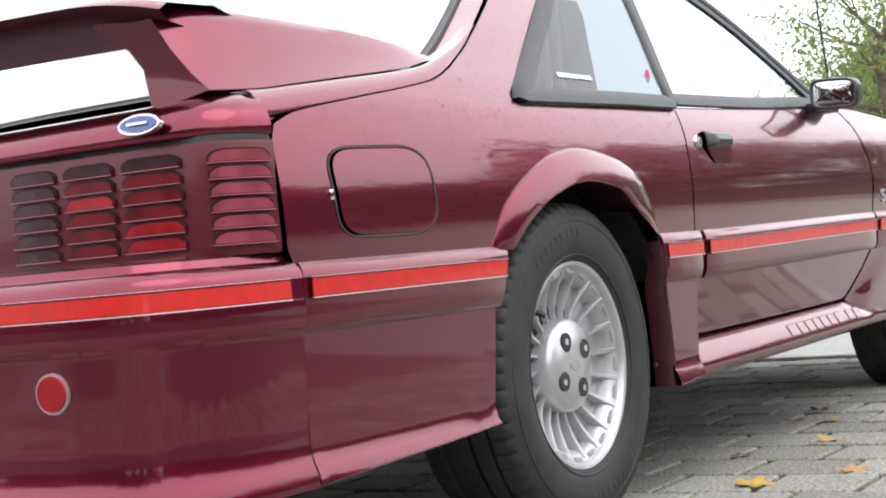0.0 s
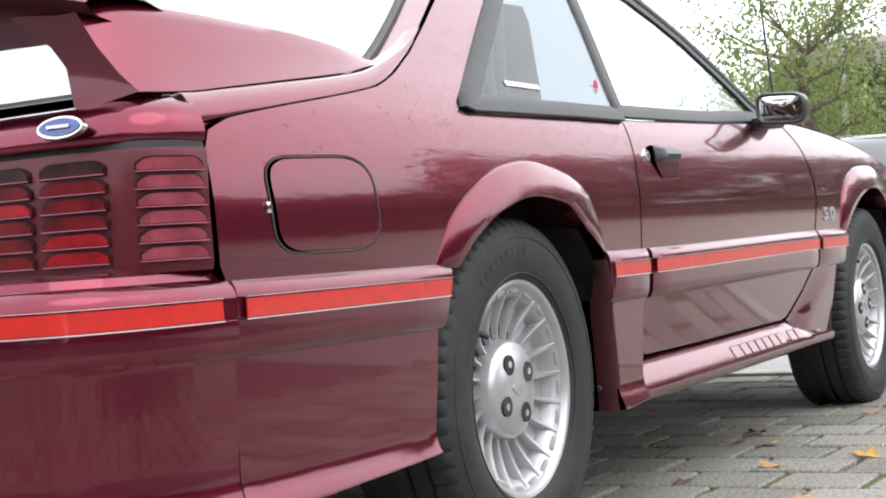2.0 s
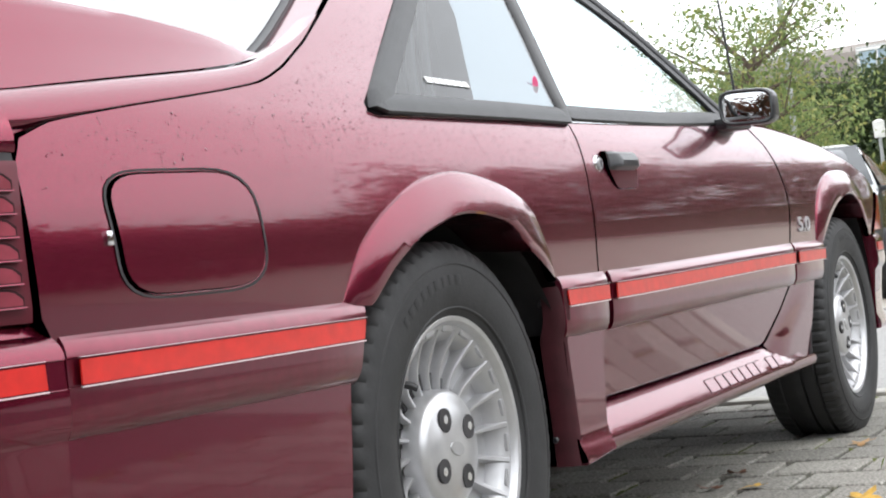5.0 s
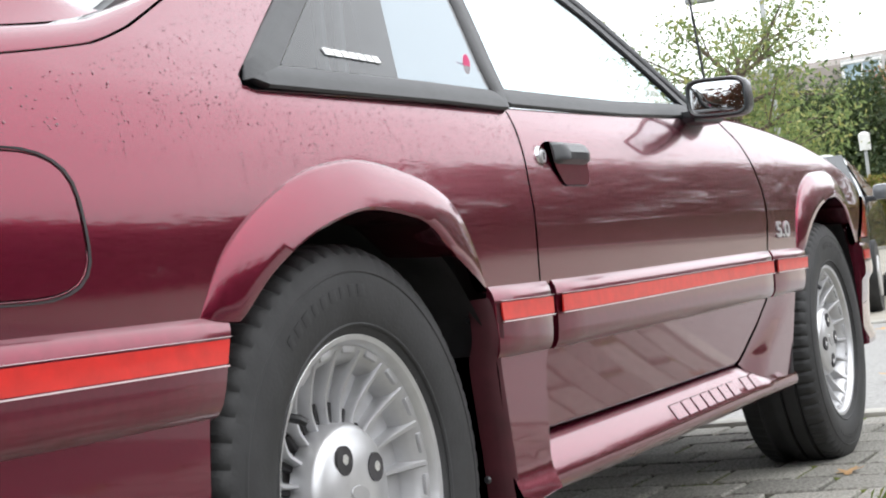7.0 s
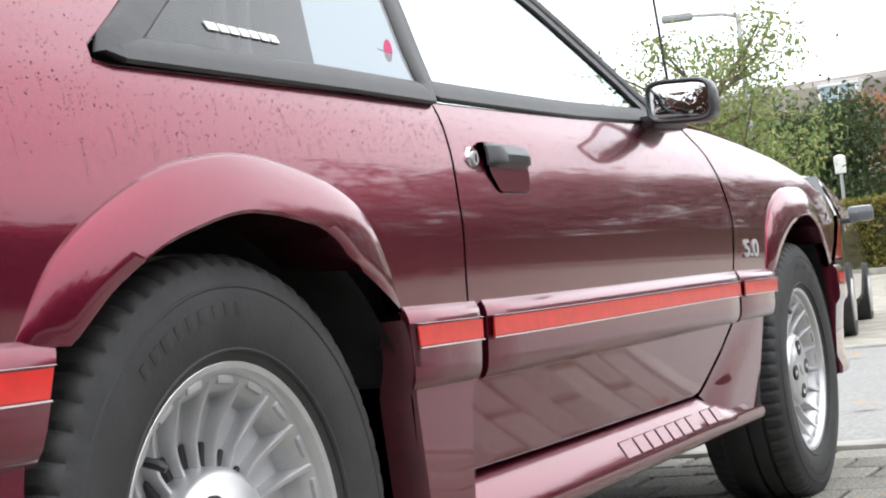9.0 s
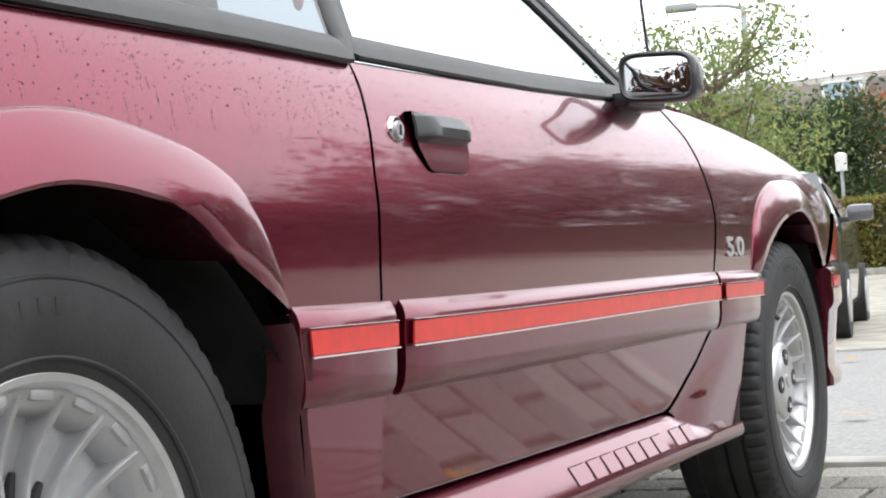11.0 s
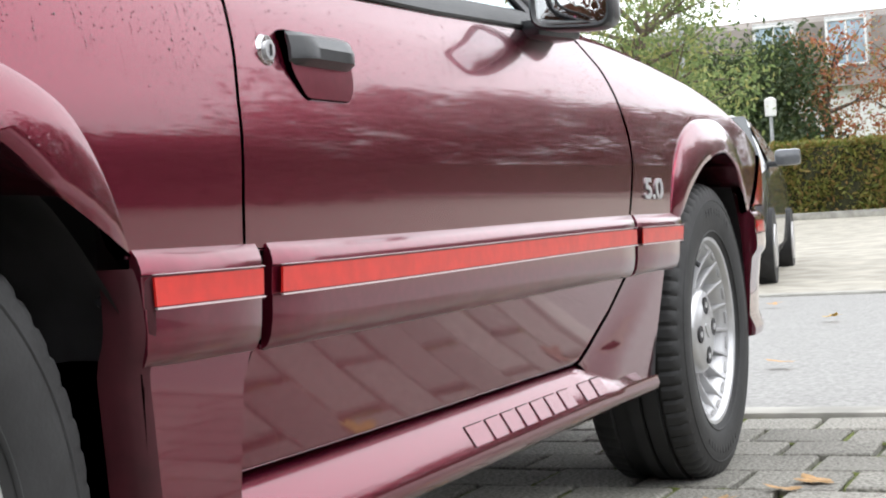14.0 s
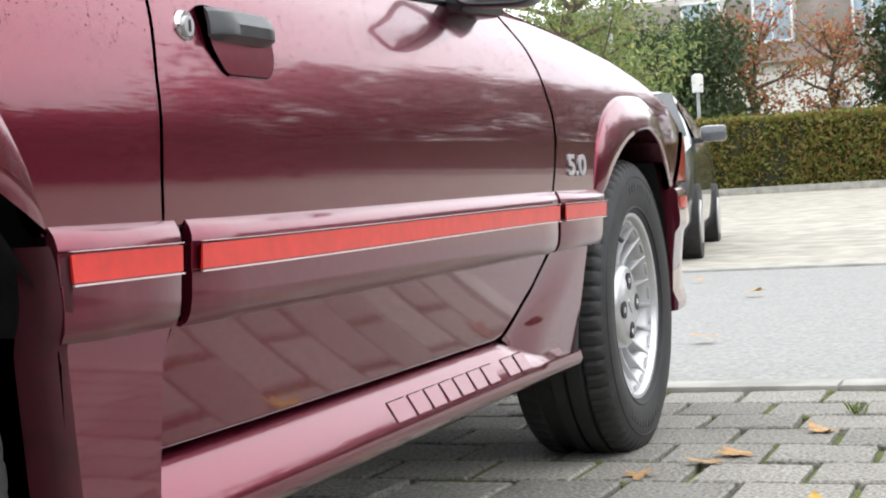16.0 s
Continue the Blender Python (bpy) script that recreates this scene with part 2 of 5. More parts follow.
# ---------------------------------------------------------------- the car's side surface
W = curve([(0.05, 0.80), (0.20, 0.836), (0.30, 0.842), (0.45, 0.864), (0.55, 0.868), (0.65, 0.871), (0.74, 0.862), (0.80, 0.847), (0.85, 0.822), (0.92, 0.780), (1.0, 0.733), (1.14, 0.650), (1.28, 0.560), (1.36, 0.48)])
TAPER = curve([(-1.1, 0.13), (-1.0, 0.05), (-0.75, 0.010), (-0.35, 0.0), (1.9, 0.0), (2.3, 0.003), (2.6, 0.007), (2.9, 0.014), (3.08, 0.032), (3.22, 0.075), (3.35, 0.15), (3.5, 0.30)])


def skin(x, z):
    return W(z) - TAPER(x)


def skin_plus(d):
    return lambda x, z: W(z) - TAPER(x) + d


REAR_LIP = [(-0.405, 0.25), (-0.375, 0.45), (-0.345, 0.51), (-0.318, 0.548), (-0.255, 0.60), (-0.155, 0.645), (-0.035, 0.668), (0.095, 0.655), (0.20, 0.605), (0.275, 0.535), (0.31, 0.485), (0.338, 0.235)]
REAR_FLARE = [(-0.385, 0.552), (-0.325, 0.632), (-0.235, 0.687), (-0.12, 0.727), (-0.02, 0.738), (0.108, 0.722), (0.215, 0.685), (0.28, 0.612), (0.312, 0.552)]
FRONT_LIP = [(2.018, 0.232), (2.083, 0.45), (2.15, 0.51), (2.183, 0.548), (2.253, 0.605), (2.383, 0.66), (2.533, 0.682), (2.643, 0.662), (2.743, 0.61), (2.80, 0.54), (2.83, 0.48), (2.85, 0.30)]
FRONT_FLARE = [(2.135, 0.552), (2.167, 0.642), (2.263, 0.713), (2.403, 0.750), (2.553, 0.757), (2.673, 0.735), (2.773, 0.682), (2.83, 0.61), (2.85, 0.552)]

car = empty("car")
tagged(car, "maroon three-door fastback coupe with red side stripe, wet, parked on pavers", "car")


def smooth_line(pts, n):
    p = np.array(pts, float)
    d = np.concatenate([[0], np.cumsum(np.linalg.norm(np.diff(p, axis=0), axis=1))])
    q = np.linspace(0, d[-1], n)
    fx, fz = curve(list(zip(d, p[:, 0]))), curve(list(zip(d, p[:, 1])))
    return np.stack([fx(q), fz(q)], 1)


def lip_span(lip):
    """The part of an arch's edge above the side moulding."""
    return [p for p in lip if p[1] >= 0.545]


def wheel_arch(lip, flare, side, liner_name):
    n = 60
    a = smooth_line(flare, n)
    l = smooth_line(lip_span(lip), n)
    rows = []
    for i in range(n):
        o, e = a[i], l[i]
        bulge = math.sin(math.pi * min(1, max(0, i / (n - 1)))) ** 0.5
        row = []
        for u, d in ((0, -0.004), (0.03, 0.004), (0.10, 0.007), (0.35, 0.014), (0.7, 0.020), (0.93, 0.022), (0.985, 0.019), (1.0, 0.012)):
            q = o + (e - o) * u
            row.append((q[0], side * (skin(q[0], 0.60 + 0.25 * (q[1] - 0.60) if q[1] > 0.6 else q[1]) + d * (0.35 + 0.65 * bulge) - (skin(q[0], 0.60) - skin(q[0], q[1])) * (1 - u) * 0.8), q[1]))
        q = e
        row.append((q[0], side * (skin(q[0], 0.60) - 0.05), q[1] + 0.004))
        row.append((q[0], side * (skin(q[0], 0.60) - 0.10), q[1] + 0.010))
        rows.append(row)
    grid_mesh("wheel_arch_flare", rows, PAINT, car, "wet maroon flared wheel arch lip", 40, flip=side > 0)
    # dark liner round the wheel
    full = smooth_line(lip, 50)
    c = np.array([np.mean([lip[0][0], lip[-1][0]]), 0.31])
    rows = []
    for p in full:
        out = (p - c) / np.linalg.norm(p - c)
        rows.append([(p[0] + out[0] * o, side * (skin(p[0], 0.5) - d), p[1] + out[1] * o) for d, o in ((0.012, 0.004), (0.05, 0.03), (0.12, 0.045), (0.36, 0.045))])
    grid_mesh("wheel_liner", rows, DARK, car, "black wheel housing", 50)


MOULD = [(0.558, -0.004), (0.556, 0.002), (0.548, 0.011), (0.540, 0.0155), (0.5335, 0.0165), (0.5325, 0.0145), (0.5035, 0.0155), (0.5025, 0.0175), (0.478, 0.0185), (0.462, 0.0160), (0.452, 0.0085), (0.447, -0.004)]


def moulding(name, x0, x1, side, slope0=0.0, slope1=0.0, label=""):
    """A rubber-faced side strip with its red inlay and silver lines."""
    n = max(4, int((x1 - x0) / 0.05))
    rows = []
    for i in range(n + 1):
        u = i / n
        row = []
        for z, o in MOULD:
            x = x0 + (x1 - x0) * u + (slope0 * (1 - u) + slope1 * u) * (z - 0.50)
            e = min(1, min(u, 1 - u) * (x1 - x0) / 0.006 + 0.55)
            row.append((x, side * (skin(x, min(z, 0.55)) + o * e), z))
        rows.append(row)
    body = grid_mesh(name, rows, TRIM_PAINT, car, label or "maroon side moulding", 50, caps=True, flip=side > 0)
    for nm, za, zb, off, mat, inset in (("red_inlay", 0.5052, 0.5312, 0.0162, RED, 0.010), ("pinstripe", 0.5022, 0.5040, 0.0180, PIN, 0.008), ("pinstripe", 0.5334, 0.5342, 0.0168, PIN, 0.008)):
        rows = []
        for i in range(n + 1):
            u = i / n
            row = []
            for z, o in ((zb, off - 0.002), (zb, off), (za, off + 0.0008), (za, off - 0.002)):
                x = x0 + inset + (x1 - x0 - 2 * inset) * u + (slope0 * (1 - u) + slope1 * u) * (z - 0.50)
                row.append((x, side * (skin(x, z) + o), z))
            rows.append(row)
        grid_mesh(nm, rows, mat, body, "faded red inlay stripe" if nm == "red_inlay" else "thin silver line", 40, caps=True, flip=side > 0)
    return body


def sill(side):
    prof = [(0.324, 0.812), (0.320, 0.822), (0.296, 0.847), (0.262, 0.868), (0.246, 0.872), (0.236, 0.868), (0.226, 0.852), (0.216, 0.80), (0.216, 0.70)]
    n = 40
    rows = []
    for i in range(n + 1):
        x = 0.522 + (1.99 - 0.522) * i / n
        cut = max(0, (x - 1.66) / 0.33)
        rows.append([(x, side * y, z - (0.05 * cut if z > 0.27 else 0)) for z, y in prof])
    body = grid_mesh("side_skirt", rows, PAINT, car, "glossy maroon side skirt below the door", 40, caps=True, flip=side > 0)
    # raised lettering kept as plain bars
    x = 1.15
    for k, w in enumerate((0.060, 0.048, 0.048, 0.044, 0.048, 0.048, 0.046, 0.0, 0.050, 0.046)):
        if w:
            for z0, z1, xa, xb in ((0.264, 0.290, 0, w),):
                bm = bmesh.new()
                vs = []
                for zz in (z0, z1):
                    y = np.interp(zz, [0.262, 0.296], [0.868, 0.847])
                    vs += [(x + xa, side * (y + 0.002), zz), (x + xb, side * (y + 0.002), zz)]
                v = [bm.verts.new(q) for q in vs]
                w2 = [bm.verts.new((q[0], q[1] - side * 0.004, q[2])) for q in vs]
                for f in ((v[0], v[1], v[3], v[2]), (w2[0], w2[1], w2[3], w2[2]), (v[0], v[1], w2[1], w2[0]), (v[2], v[3], w2[3], w2[2]), (v[0], v[2], w2[2], w2[0]), (v[1], v[3], w2[3], w2[1])):
                    bm.faces.new(f)
                bar = part("embossed_bar", bm, PAINT, body)
                g = 0.0009
                rows = [[(x + xa - g, side * (np.interp(zz, [0.262, 0.296], [0.868, 0.847]) + d), zz) for zz, d in ((z0 - g, -0.002), (z0 - g, 0.0009), (z1 + g, 0.0009), (z1 + g, -0.002))]]
                rows.append([(x + xb + g, q[1], q[2]) for q in rows[0]])
                grid_mesh("bar_outline", rows, GROOVE, bar, "dark outline of the embossing", 40, caps=True)
        x += w + 0.012 if w else 0.035


def side_of_car(side):
    s = side
    # quarter panel and sail pillar
    fl = [tuple(p) for p in 0.85 * smooth_line(REAR_FLARE, 40) + 0.15 * smooth_line(lip_span(REAR_LIP), 40)]
    quarter = [(-0.735, 0.548), (-0.380, 0.548), *[(x, z) for x, z in fl if z > 0.549], (0.310, 0.548), (0.5588, 0.548), (0.5588, 0.60), (0.5658, 0.70), (0.5828, 0.78), (0.5978, 0.838), (0.58, 0.842), (0.2, 0.833), (-0.185, 0.822), (-0.205, 0.826), (-0.20, 0.838), (0.085, 1.012), (0.34, 1.165), (0.42, 1.205), (0.60, 1.235), (0.45, 1.262), (0.25, 1.195), (0.02, 1.09), (-0.131, 1.005), (-0.26, 0.935), (-0.36, 0.888), (-0.438, 0.858), (-0.592, 0.815), (-0.70, 0.785), (-0.742, 0.765), (-0.757, 0.735), (-0.755, 0.658), (-0.749, 0.575)]
    q = sheet("quarter_panel", quarter, skin, PAINT, car, s, label="wet maroon rear quarter panel with rain beads")
    fuel = rounded([(-0.664, 0.727), (-0.510, 0.734), (-0.500, 0.588), (-0.652, 0.588)], [0.04, 0.05, 0.05, 0.04])
    if s < 0:
        sheet("fuel_door", fuel, skin_plus(0.0032), PAINT, car, s, 0.0003, 0.012, label="maroon fuel filler flap, square with rounded corners")
        ring = resample(rounded([(-0.6668, 0.7298), (-0.5075, 0.7368), (-0.4973, 0.5853), (-0.6548, 0.5853)], [0.042, 0.052, 0.052, 0.042]), 0.01, True)
        rows = [[(p[0], s * (skin(p[0], p[1]) + 0.0012), p[1]), (p[0] * 0.97 - 0.58 * 0.03, s * (skin(p[0], p[1]) + 0.0012), p[1] * 0.97 + 0.66 * 0.03)] for p in (*ring, ring[0])]
        grid_mesh("fuel_door_gap", rows, DARK, car)
        bm = bmesh.new()
        add_box(bm, (-0.6645, s * (skin(-0.664, 0.655) + 0.0015), 0.655), (0.006, 0.004, 0.016), 0.001)
        part("hinge_tab", bm, CHROME, car)
    wheel_arch(REAR_LIP, REAR_FLARE, s, "rear")
    # lower cladding
    sheet("lower_quarter_cladding", [(-0.731, 0.457), (-0.375, 0.457), (-0.388, 0.35), (-0.402, 0.258), (-0.40, 0.246), (-0.731, 0.225)], cladding, PAINT, car, s, depth=0.08, label="maroon lower cladding behind the rear wheel")
    sheet("lower_side_cladding", [(0.318, 0.457), (0.575, 0.457), (0.548, 0.42), (0.532, 0.32), (0.522, 0.235), (0.338, 0.225), (0.335, 0.24)], cladding, PAINT, car, s, depth=0.10, label="maroon lower cladding between wheel and door")
    moulding("quarter_moulding", -0.727, -0.352, s, 0, 0.30)
    moulding("side_moulding", 0.316, 0.578, s, -0.1, 0.1)
    # flange that turns in towards the wheel, held by two screws
    rows = []
    for z in np.linspace(0.226, 0.540, 24):
        b = 0.318 + 0.016 * np.interp(z, [0.226, 0.30, 0.457, 0.552], [1.0, 0.9, 0.0, -0.2])
        swell = 0.012 * math.exp(-((z - 0.505) / 0.045) ** 4)
        y = float(skin(b, 0.5)) + swell
        rows.append([(b + 0.012, s * (y + 0.001), z), (b + 0.003, s * (y - 0.001), z), (b - 0.003, s * (y - 0.006), z), (b - 0.007, s * (y - 0.016), z), (b - 0.009, s * (y - 0.028), z), (b - 0.010, s * (y - 0.042), z), (b + 0.02, s * (y - 0.055), z)])
    # maroon darkened to stand for the shade inside the wheel arch
    fl_in = grid_mesh("arch_flange", rows, DARK_MAROON, car, "maroon cladding edge turned in at the wheel, coloured as if shaded", 60, flip=s < 0)
    for z in (0.275, 0.512):
        bm = bmesh.new()
        bmesh.ops.create_cone(bm, cap_ends=True, segments=12, radius1=0.006, radius2=0.004, depth=0.004, matrix=pose(0.310, s * 0.832, z, 0, -90, 0))
        part("screw", bm, SATIN, fl_in, "small dark screw")
    # door
    door = [(0.5595, 0.548), (0.5595, 0.60), (0.5665, 0.70), (0.5835, 0.78), (0.599, 0.842), (1.2, 0.853), (1.72, 0.868), (1.793, 0.872), (1.84, 0.82), (1.872, 0.765), (1.898, 0.70), (1.903, 0.65), (1.890, 0.59), (1.878, 0.548)]
    d = sheet("door", door, skin, PAINT, car, s, label="wet maroon door with black handle and side stripe")
    lower = [(0.582, 0.457), (1.868, 0.457), (1.80, 0.395), (1.72, 0.345), (1.675, 0.322), (1.64, 0.318), (0.545, 0.322), (0.552, 0.40)]
    sheet("door_lower_panel", lower, tucked, PAINT, car, s, label="glossy lower door panel reflecting the paving")
    moulding("door_moulding", 0.604, 1.878, s, 0.1, 0.1)
    # front fender
    ff = [tuple(p) for p in 0.85 * smooth_line(FRONT_FLARE, 40) + 0.15 * smooth_line(lip_span(FRONT_LIP), 40)]
    fender = [(1.880, 0.548), (1.894, 0.59), (1.907, 0.65), (1.902, 0.70), (1.876, 0.765), (1.844, 0.82), (1.797, 0.874), (1.95, 0.872), (2.2, 0.856), (2.45, 0.832), (2.7, 0.793), (2.9, 0.748), (3.05, 0.70), (2.98, 0.645), (2.88, 0.56), (2.852, 0.548), *[(x, z) for x, z in ff[::-1] if z > 0.549], (2.14, 0.548)]
    sheet("front_fender", fender, skin, PAINT, car, s, label="maroon front wing with engine-size badge")
    wheel_arch(FRONT_LIP, FRONT_FLARE, s, "front")
    sheet("lower_fender_cladding", [(1.875, 0.457), (2.085, 0.457), (2.06, 0.36), (2.02, 0.238), (1.99, 0.228), (1.90, 0.245), (1.73, 0.285), (1.672, 0.316), (1.72, 0.340), (1.80, 0.390)], front_cladding, PAINT, car, s, depth=0.04, step=0.02, label="maroon lower cladding ahead of the door")
    moulding("fender_moulding", 1.893, 2.175, s, 0.1, 0.35)
    sill(s)
    # headlamp side marker
    sheet("side_marker", rounded([(2.895, 0.566), (3.09, 0.566), (3.11, 0.66), (3.06, 0.695), (2.99, 0.648)], 0.006), skin_plus(0.006), MARKER, car, s, label="red corner marker lens")
    # side glass
    qw = [(-0.185, 0.836), (0.10, 1.008), (0.345, 1.155), (0.44, 1.195), (0.62, 1.215), (0.80, 1.218), (0.775, 1.14), (0.700, 1.015), (0.590, 0.848), (0.3, 0.846)]
    win = sheet("quarter_window", qw, skin_plus(0.006), TINT if s < 0 else FAR_TINT, car, s, gap=0.002, depth=0.004, label="tinted flush rear quarter window")
    win.visible_shadow = False
    border("window_seal", qw, skin_plus(0.010), 0.022, BLACK, car, s, "black rubber quarter window surround", widen={(-0.185, 0.836): 0.05})
    dw = [(0.612, 0.858), (0.72, 1.02), (0.80, 1.15), (0.84, 1.213), (1.00, 1.225), (1.12, 1.222), (1.20, 1.200), (1.30, 1.155), (1.406, 1.095), (1.50, 1.022), (1.58, 0.955), (1.625, 0.905), (1.645, 0.880), (1.2, 0.865)]
    gl = sheet("door_window", dw, skin_plus(-0.004), GLASS if s < 0 else FAR_GLASS, car, s, gap=0.002, depth=0.004, label="clear door window")
    gl.visible_shadow = False
    border("door_window_frame", dw, skin_plus(0.004), 0.020, BLACK, car, s, "black door window frame")
    # outer drip moulding over the door up to the mirror
    drip = [(0.60, 1.238), (0.85, 1.250), (1.05, 1.252), (1.17, 1.240), (1.30, 1.185), (1.42, 1.115), (1.54, 1.025), (1.64, 0.935), (1.72, 0.872)]
    dl = smooth_line(drip, 40)
    rows = []
    for p in dl:
        y = skin(p[0], p[1])
        rows.append([(p[0] + a, s * (y + o), p[1] + b) for a, b, o in ((-0.012, -0.024, 0.0), (-0.006, -0.014, 0.012), (0.0, 0.0, 0.014), (0.005, 0.008, 0.006), (0.006, 0.012, -0.01))])
    grid_mesh("drip_rail", rows, SATIN, car, "black roof drip moulding", 60, flip=s > 0)
    sheet("pillar_corner", [(1.655, 0.876), (1.635, 0.905), (1.60, 0.955), (1.64, 0.93), (1.72, 0.874)], skin_plus(0.004), SATIN, car, s, step=0.02)


def border(name, poly, surf, width, mat, parent, side, label="", widen=None, reach=0.013):
    """A raised rubber frame that follows a polygon inwards by its width."""
    b = resample(poly, 0.02, True)
    area = 0.5 * np.sum(b[:, 0] * np.roll(b[:, 1], -1) - np.roll(b[:, 0], -1) * b[:, 1])
    if area < 0:
        b = b[::-1]
    tan = np.roll(b, -1, 0) - np.roll(b, 1, 0)
    tan /= np.linalg.norm(tan, axis=1)[:, None]
    nout = np.stack([tan[:, 1], -tan[:, 0]], 1)
    rows = []
    for i in list(range(len(b))) + [0]:
        row = []
        for u, d in ((-reach, -0.012), (-reach, -0.003), (-reach + 0.004, 0.002), (0.15 * width, 0.003), (0.8 * width, 0.002), (width, -0.003), (width, -0.010)):
            q = b[i] - nout[i] * u
            row.append((q[0], side * (surf(q[0], q[1]) + d), q[1]))
        rows.append(row)
    return grid_mesh(name, rows, mat, parent, label, 40, flip=side < 0)


def tucked(x, z):
    """The lower door, which leans in towards the skirt."""
    return 0.862 - TAPER(x) - 0.24 * (0.457 - z) + 0.25 * (0.457 - z) ** 2


def front_cladding(x, z):
    """Flares out of the lower door ahead of it."""
    edge = np.interp(z, [0.25, 0.322, 0.345, 0.395, 0.457], [1.62, 1.675, 1.72, 1.80, 1.868])
    u = np.clip((x - edge) / 0.20, 0, 1)
    u = u * u * (3 - 2 * u)
    return (1 - u) * tucked(x, z) + u * (0.866 - TAPER(x) - 0.10 * (0.45 - z))


def cladding(x, z):
    """Near-upright lower side that kicks out at its foot."""
    foot = np.clip((0.285 - z) / 0.06, 0, 1)
    return 0.866 - TAPER(x) - 0.02 * (0.45 - z) + 0.018 * foot * foot * (3 - 2 * foot)


# ---- top surfaces
EDGE_Z = curve([(-0.90, 0.780), (-0.80, 0.781), (-0.73, 0.785), (-0.66, 0.798), (-0.592, 0.815), (-0.438, 0.858), (-0.36, 0.888), (-0.26, 0.935), (-0.131, 1.005), (0.02, 1.09), (0.25, 1.195), (0.45, 1.262), (0.60, 1.275), (0.90, 1.285), (1.10, 1.275), (1.25, 1.225)])


def top_panel(name, xs, zf, yf, crown, mat, label, ny=24, drop=0.02):
    rows = []
    for x in xs:
        z, y = float(zf(x)), float(yf(x))
        row = [(x, -y - 0.001, z - drop)]
        for j in range(ny + 1):
            v = -1 + 2 * j / ny
            row.append((x, v * y, z + crown * (1 - abs(v) ** 2.4)))
        row.append((x, y + 0.001, z - drop))
        rows.append(row)
    return grid_mesh(name, rows, mat, car, label, 45, flip=True)


def edge_y(x):
    return skin(x, EDGE_Z(x)) - 0.006


def build_top():
    top_panel("roof", np.linspace(0.52, 1.25, 16), EDGE_Z, edge_y, 0.035, PAINT, "maroon roof panel")
    top_panel("hatch_lid", np.linspace(-0.752, 0.515, 46), EDGE_Z, edge_y, 0.016, PAINT, "wet maroon rear hatch lid", drop=0.04)
    g = top_panel("hatch_glass", np.linspace(-0.36, 0.47, 24), lambda x: EDGE_Z(x) + 0.014, lambda x: edge_y(x) - 0.075, 0.026, HATCH_GLASS, "sloping rear hatch glass", drop=0.012)
    top_panel("hatch_glass_seal", np.linspace(-0.375, 0.485, 24), lambda x: EDGE_Z(x) + 0.010, lambda x: edge_y(x) - 0.060, 0.024, BLACK, "black rubber seal round the hatch glass", drop=0.010)
    hood_z = curve([(1.80, 0.880), (2.2, 0.860), (2.45, 0.836), (2.7, 0.797), (2.9, 0.752), (3.1, 0.69), (3.3, 0.62)])
    top_panel("hood", np.linspace(1.80, 3.28, 30), hood_z, lambda x: skin(x, min(0.86, hood_z(x))) - 0.006, 0.045, PAINT, "maroon bonnet")
    # windscreen
    rows = []
    for i in range(9):
        u = i / 8
        x, z, y = 1.235 + (1.80 - 1.235) * u, 1.235 + (0.885 - 1.235) * u, 0.59 + (0.78 - 0.59) * u
        rows.append([(x + 0.12 * (1 - (v / 8) ** 2), y * v / 8, z + 0.02) for v in range(-8, 9)])
    w = grid_mesh("windscreen", rows, FAR_GLASS, car, "raked windscreen", 60, flip=True)
    w.visible_shadow = False


# ---- ends
REAR_PATH = [(-0.735, -0.858), (-0.82, -0.853), (-0.90, -0.838), (-0.965, -0.808), (-1.005, -0.765), (-1.025, -0.70), (-1.040, -0.55), (-1.050, -0.30), (-1.052, 0.0)]
TAIL_PATH = [(-0.757, -0.862), (-0.80, -0.855), (-0.835, -0.842), (-0.853, -0.824), (-0.866, -0.795), (-0.878, -0.70), (-0.888, -0.50), (-0.893, -0.25), (-0.894, 0.0)]
NOSE_PATH = [(2.856, -0.856), (2.98, -0.846), (3.10, -0.825), (3.22, -0.775), (3.32, -0.68), (3.39, -0.50), (3.43, -0.22), (3.44, 0.0)]


def dense(path, n=60):
    p = resample(path, n=n * 4)
    for _ in range(6):
        p[1:-1] = 0.25 * p[:-2] + 0.5 * p[1:-1] + 0.25 * p[2:]
    return resample(p, n=n)


def lens_rows(name, path, top, bottom, out, mat, parent, label):
    """A slim lens piece with a rounded top outline."""
    p = np.array(path, float)
    t = np.gradient(p, axis=0)
    t /= np.linalg.norm(t, axis=1)[:, None]
    rows = []
    for i in range(len(p)):
        a, b = (p[i, 0] - t[i, 1] * o for o in (out, -0.012)), (p[i, 1] + t[i, 0] * o for o in (out, -0.012))
        (x1, x0), (y1, y0) = a, b
        rows.append([(x0, y0, top[i]), (x1, y1, top[i] - 0.0006), (x1, y1, bottom), (x0, y0, bottom)])
    return grid_mesh(name, rows, mat, parent, label, 40, caps=True)


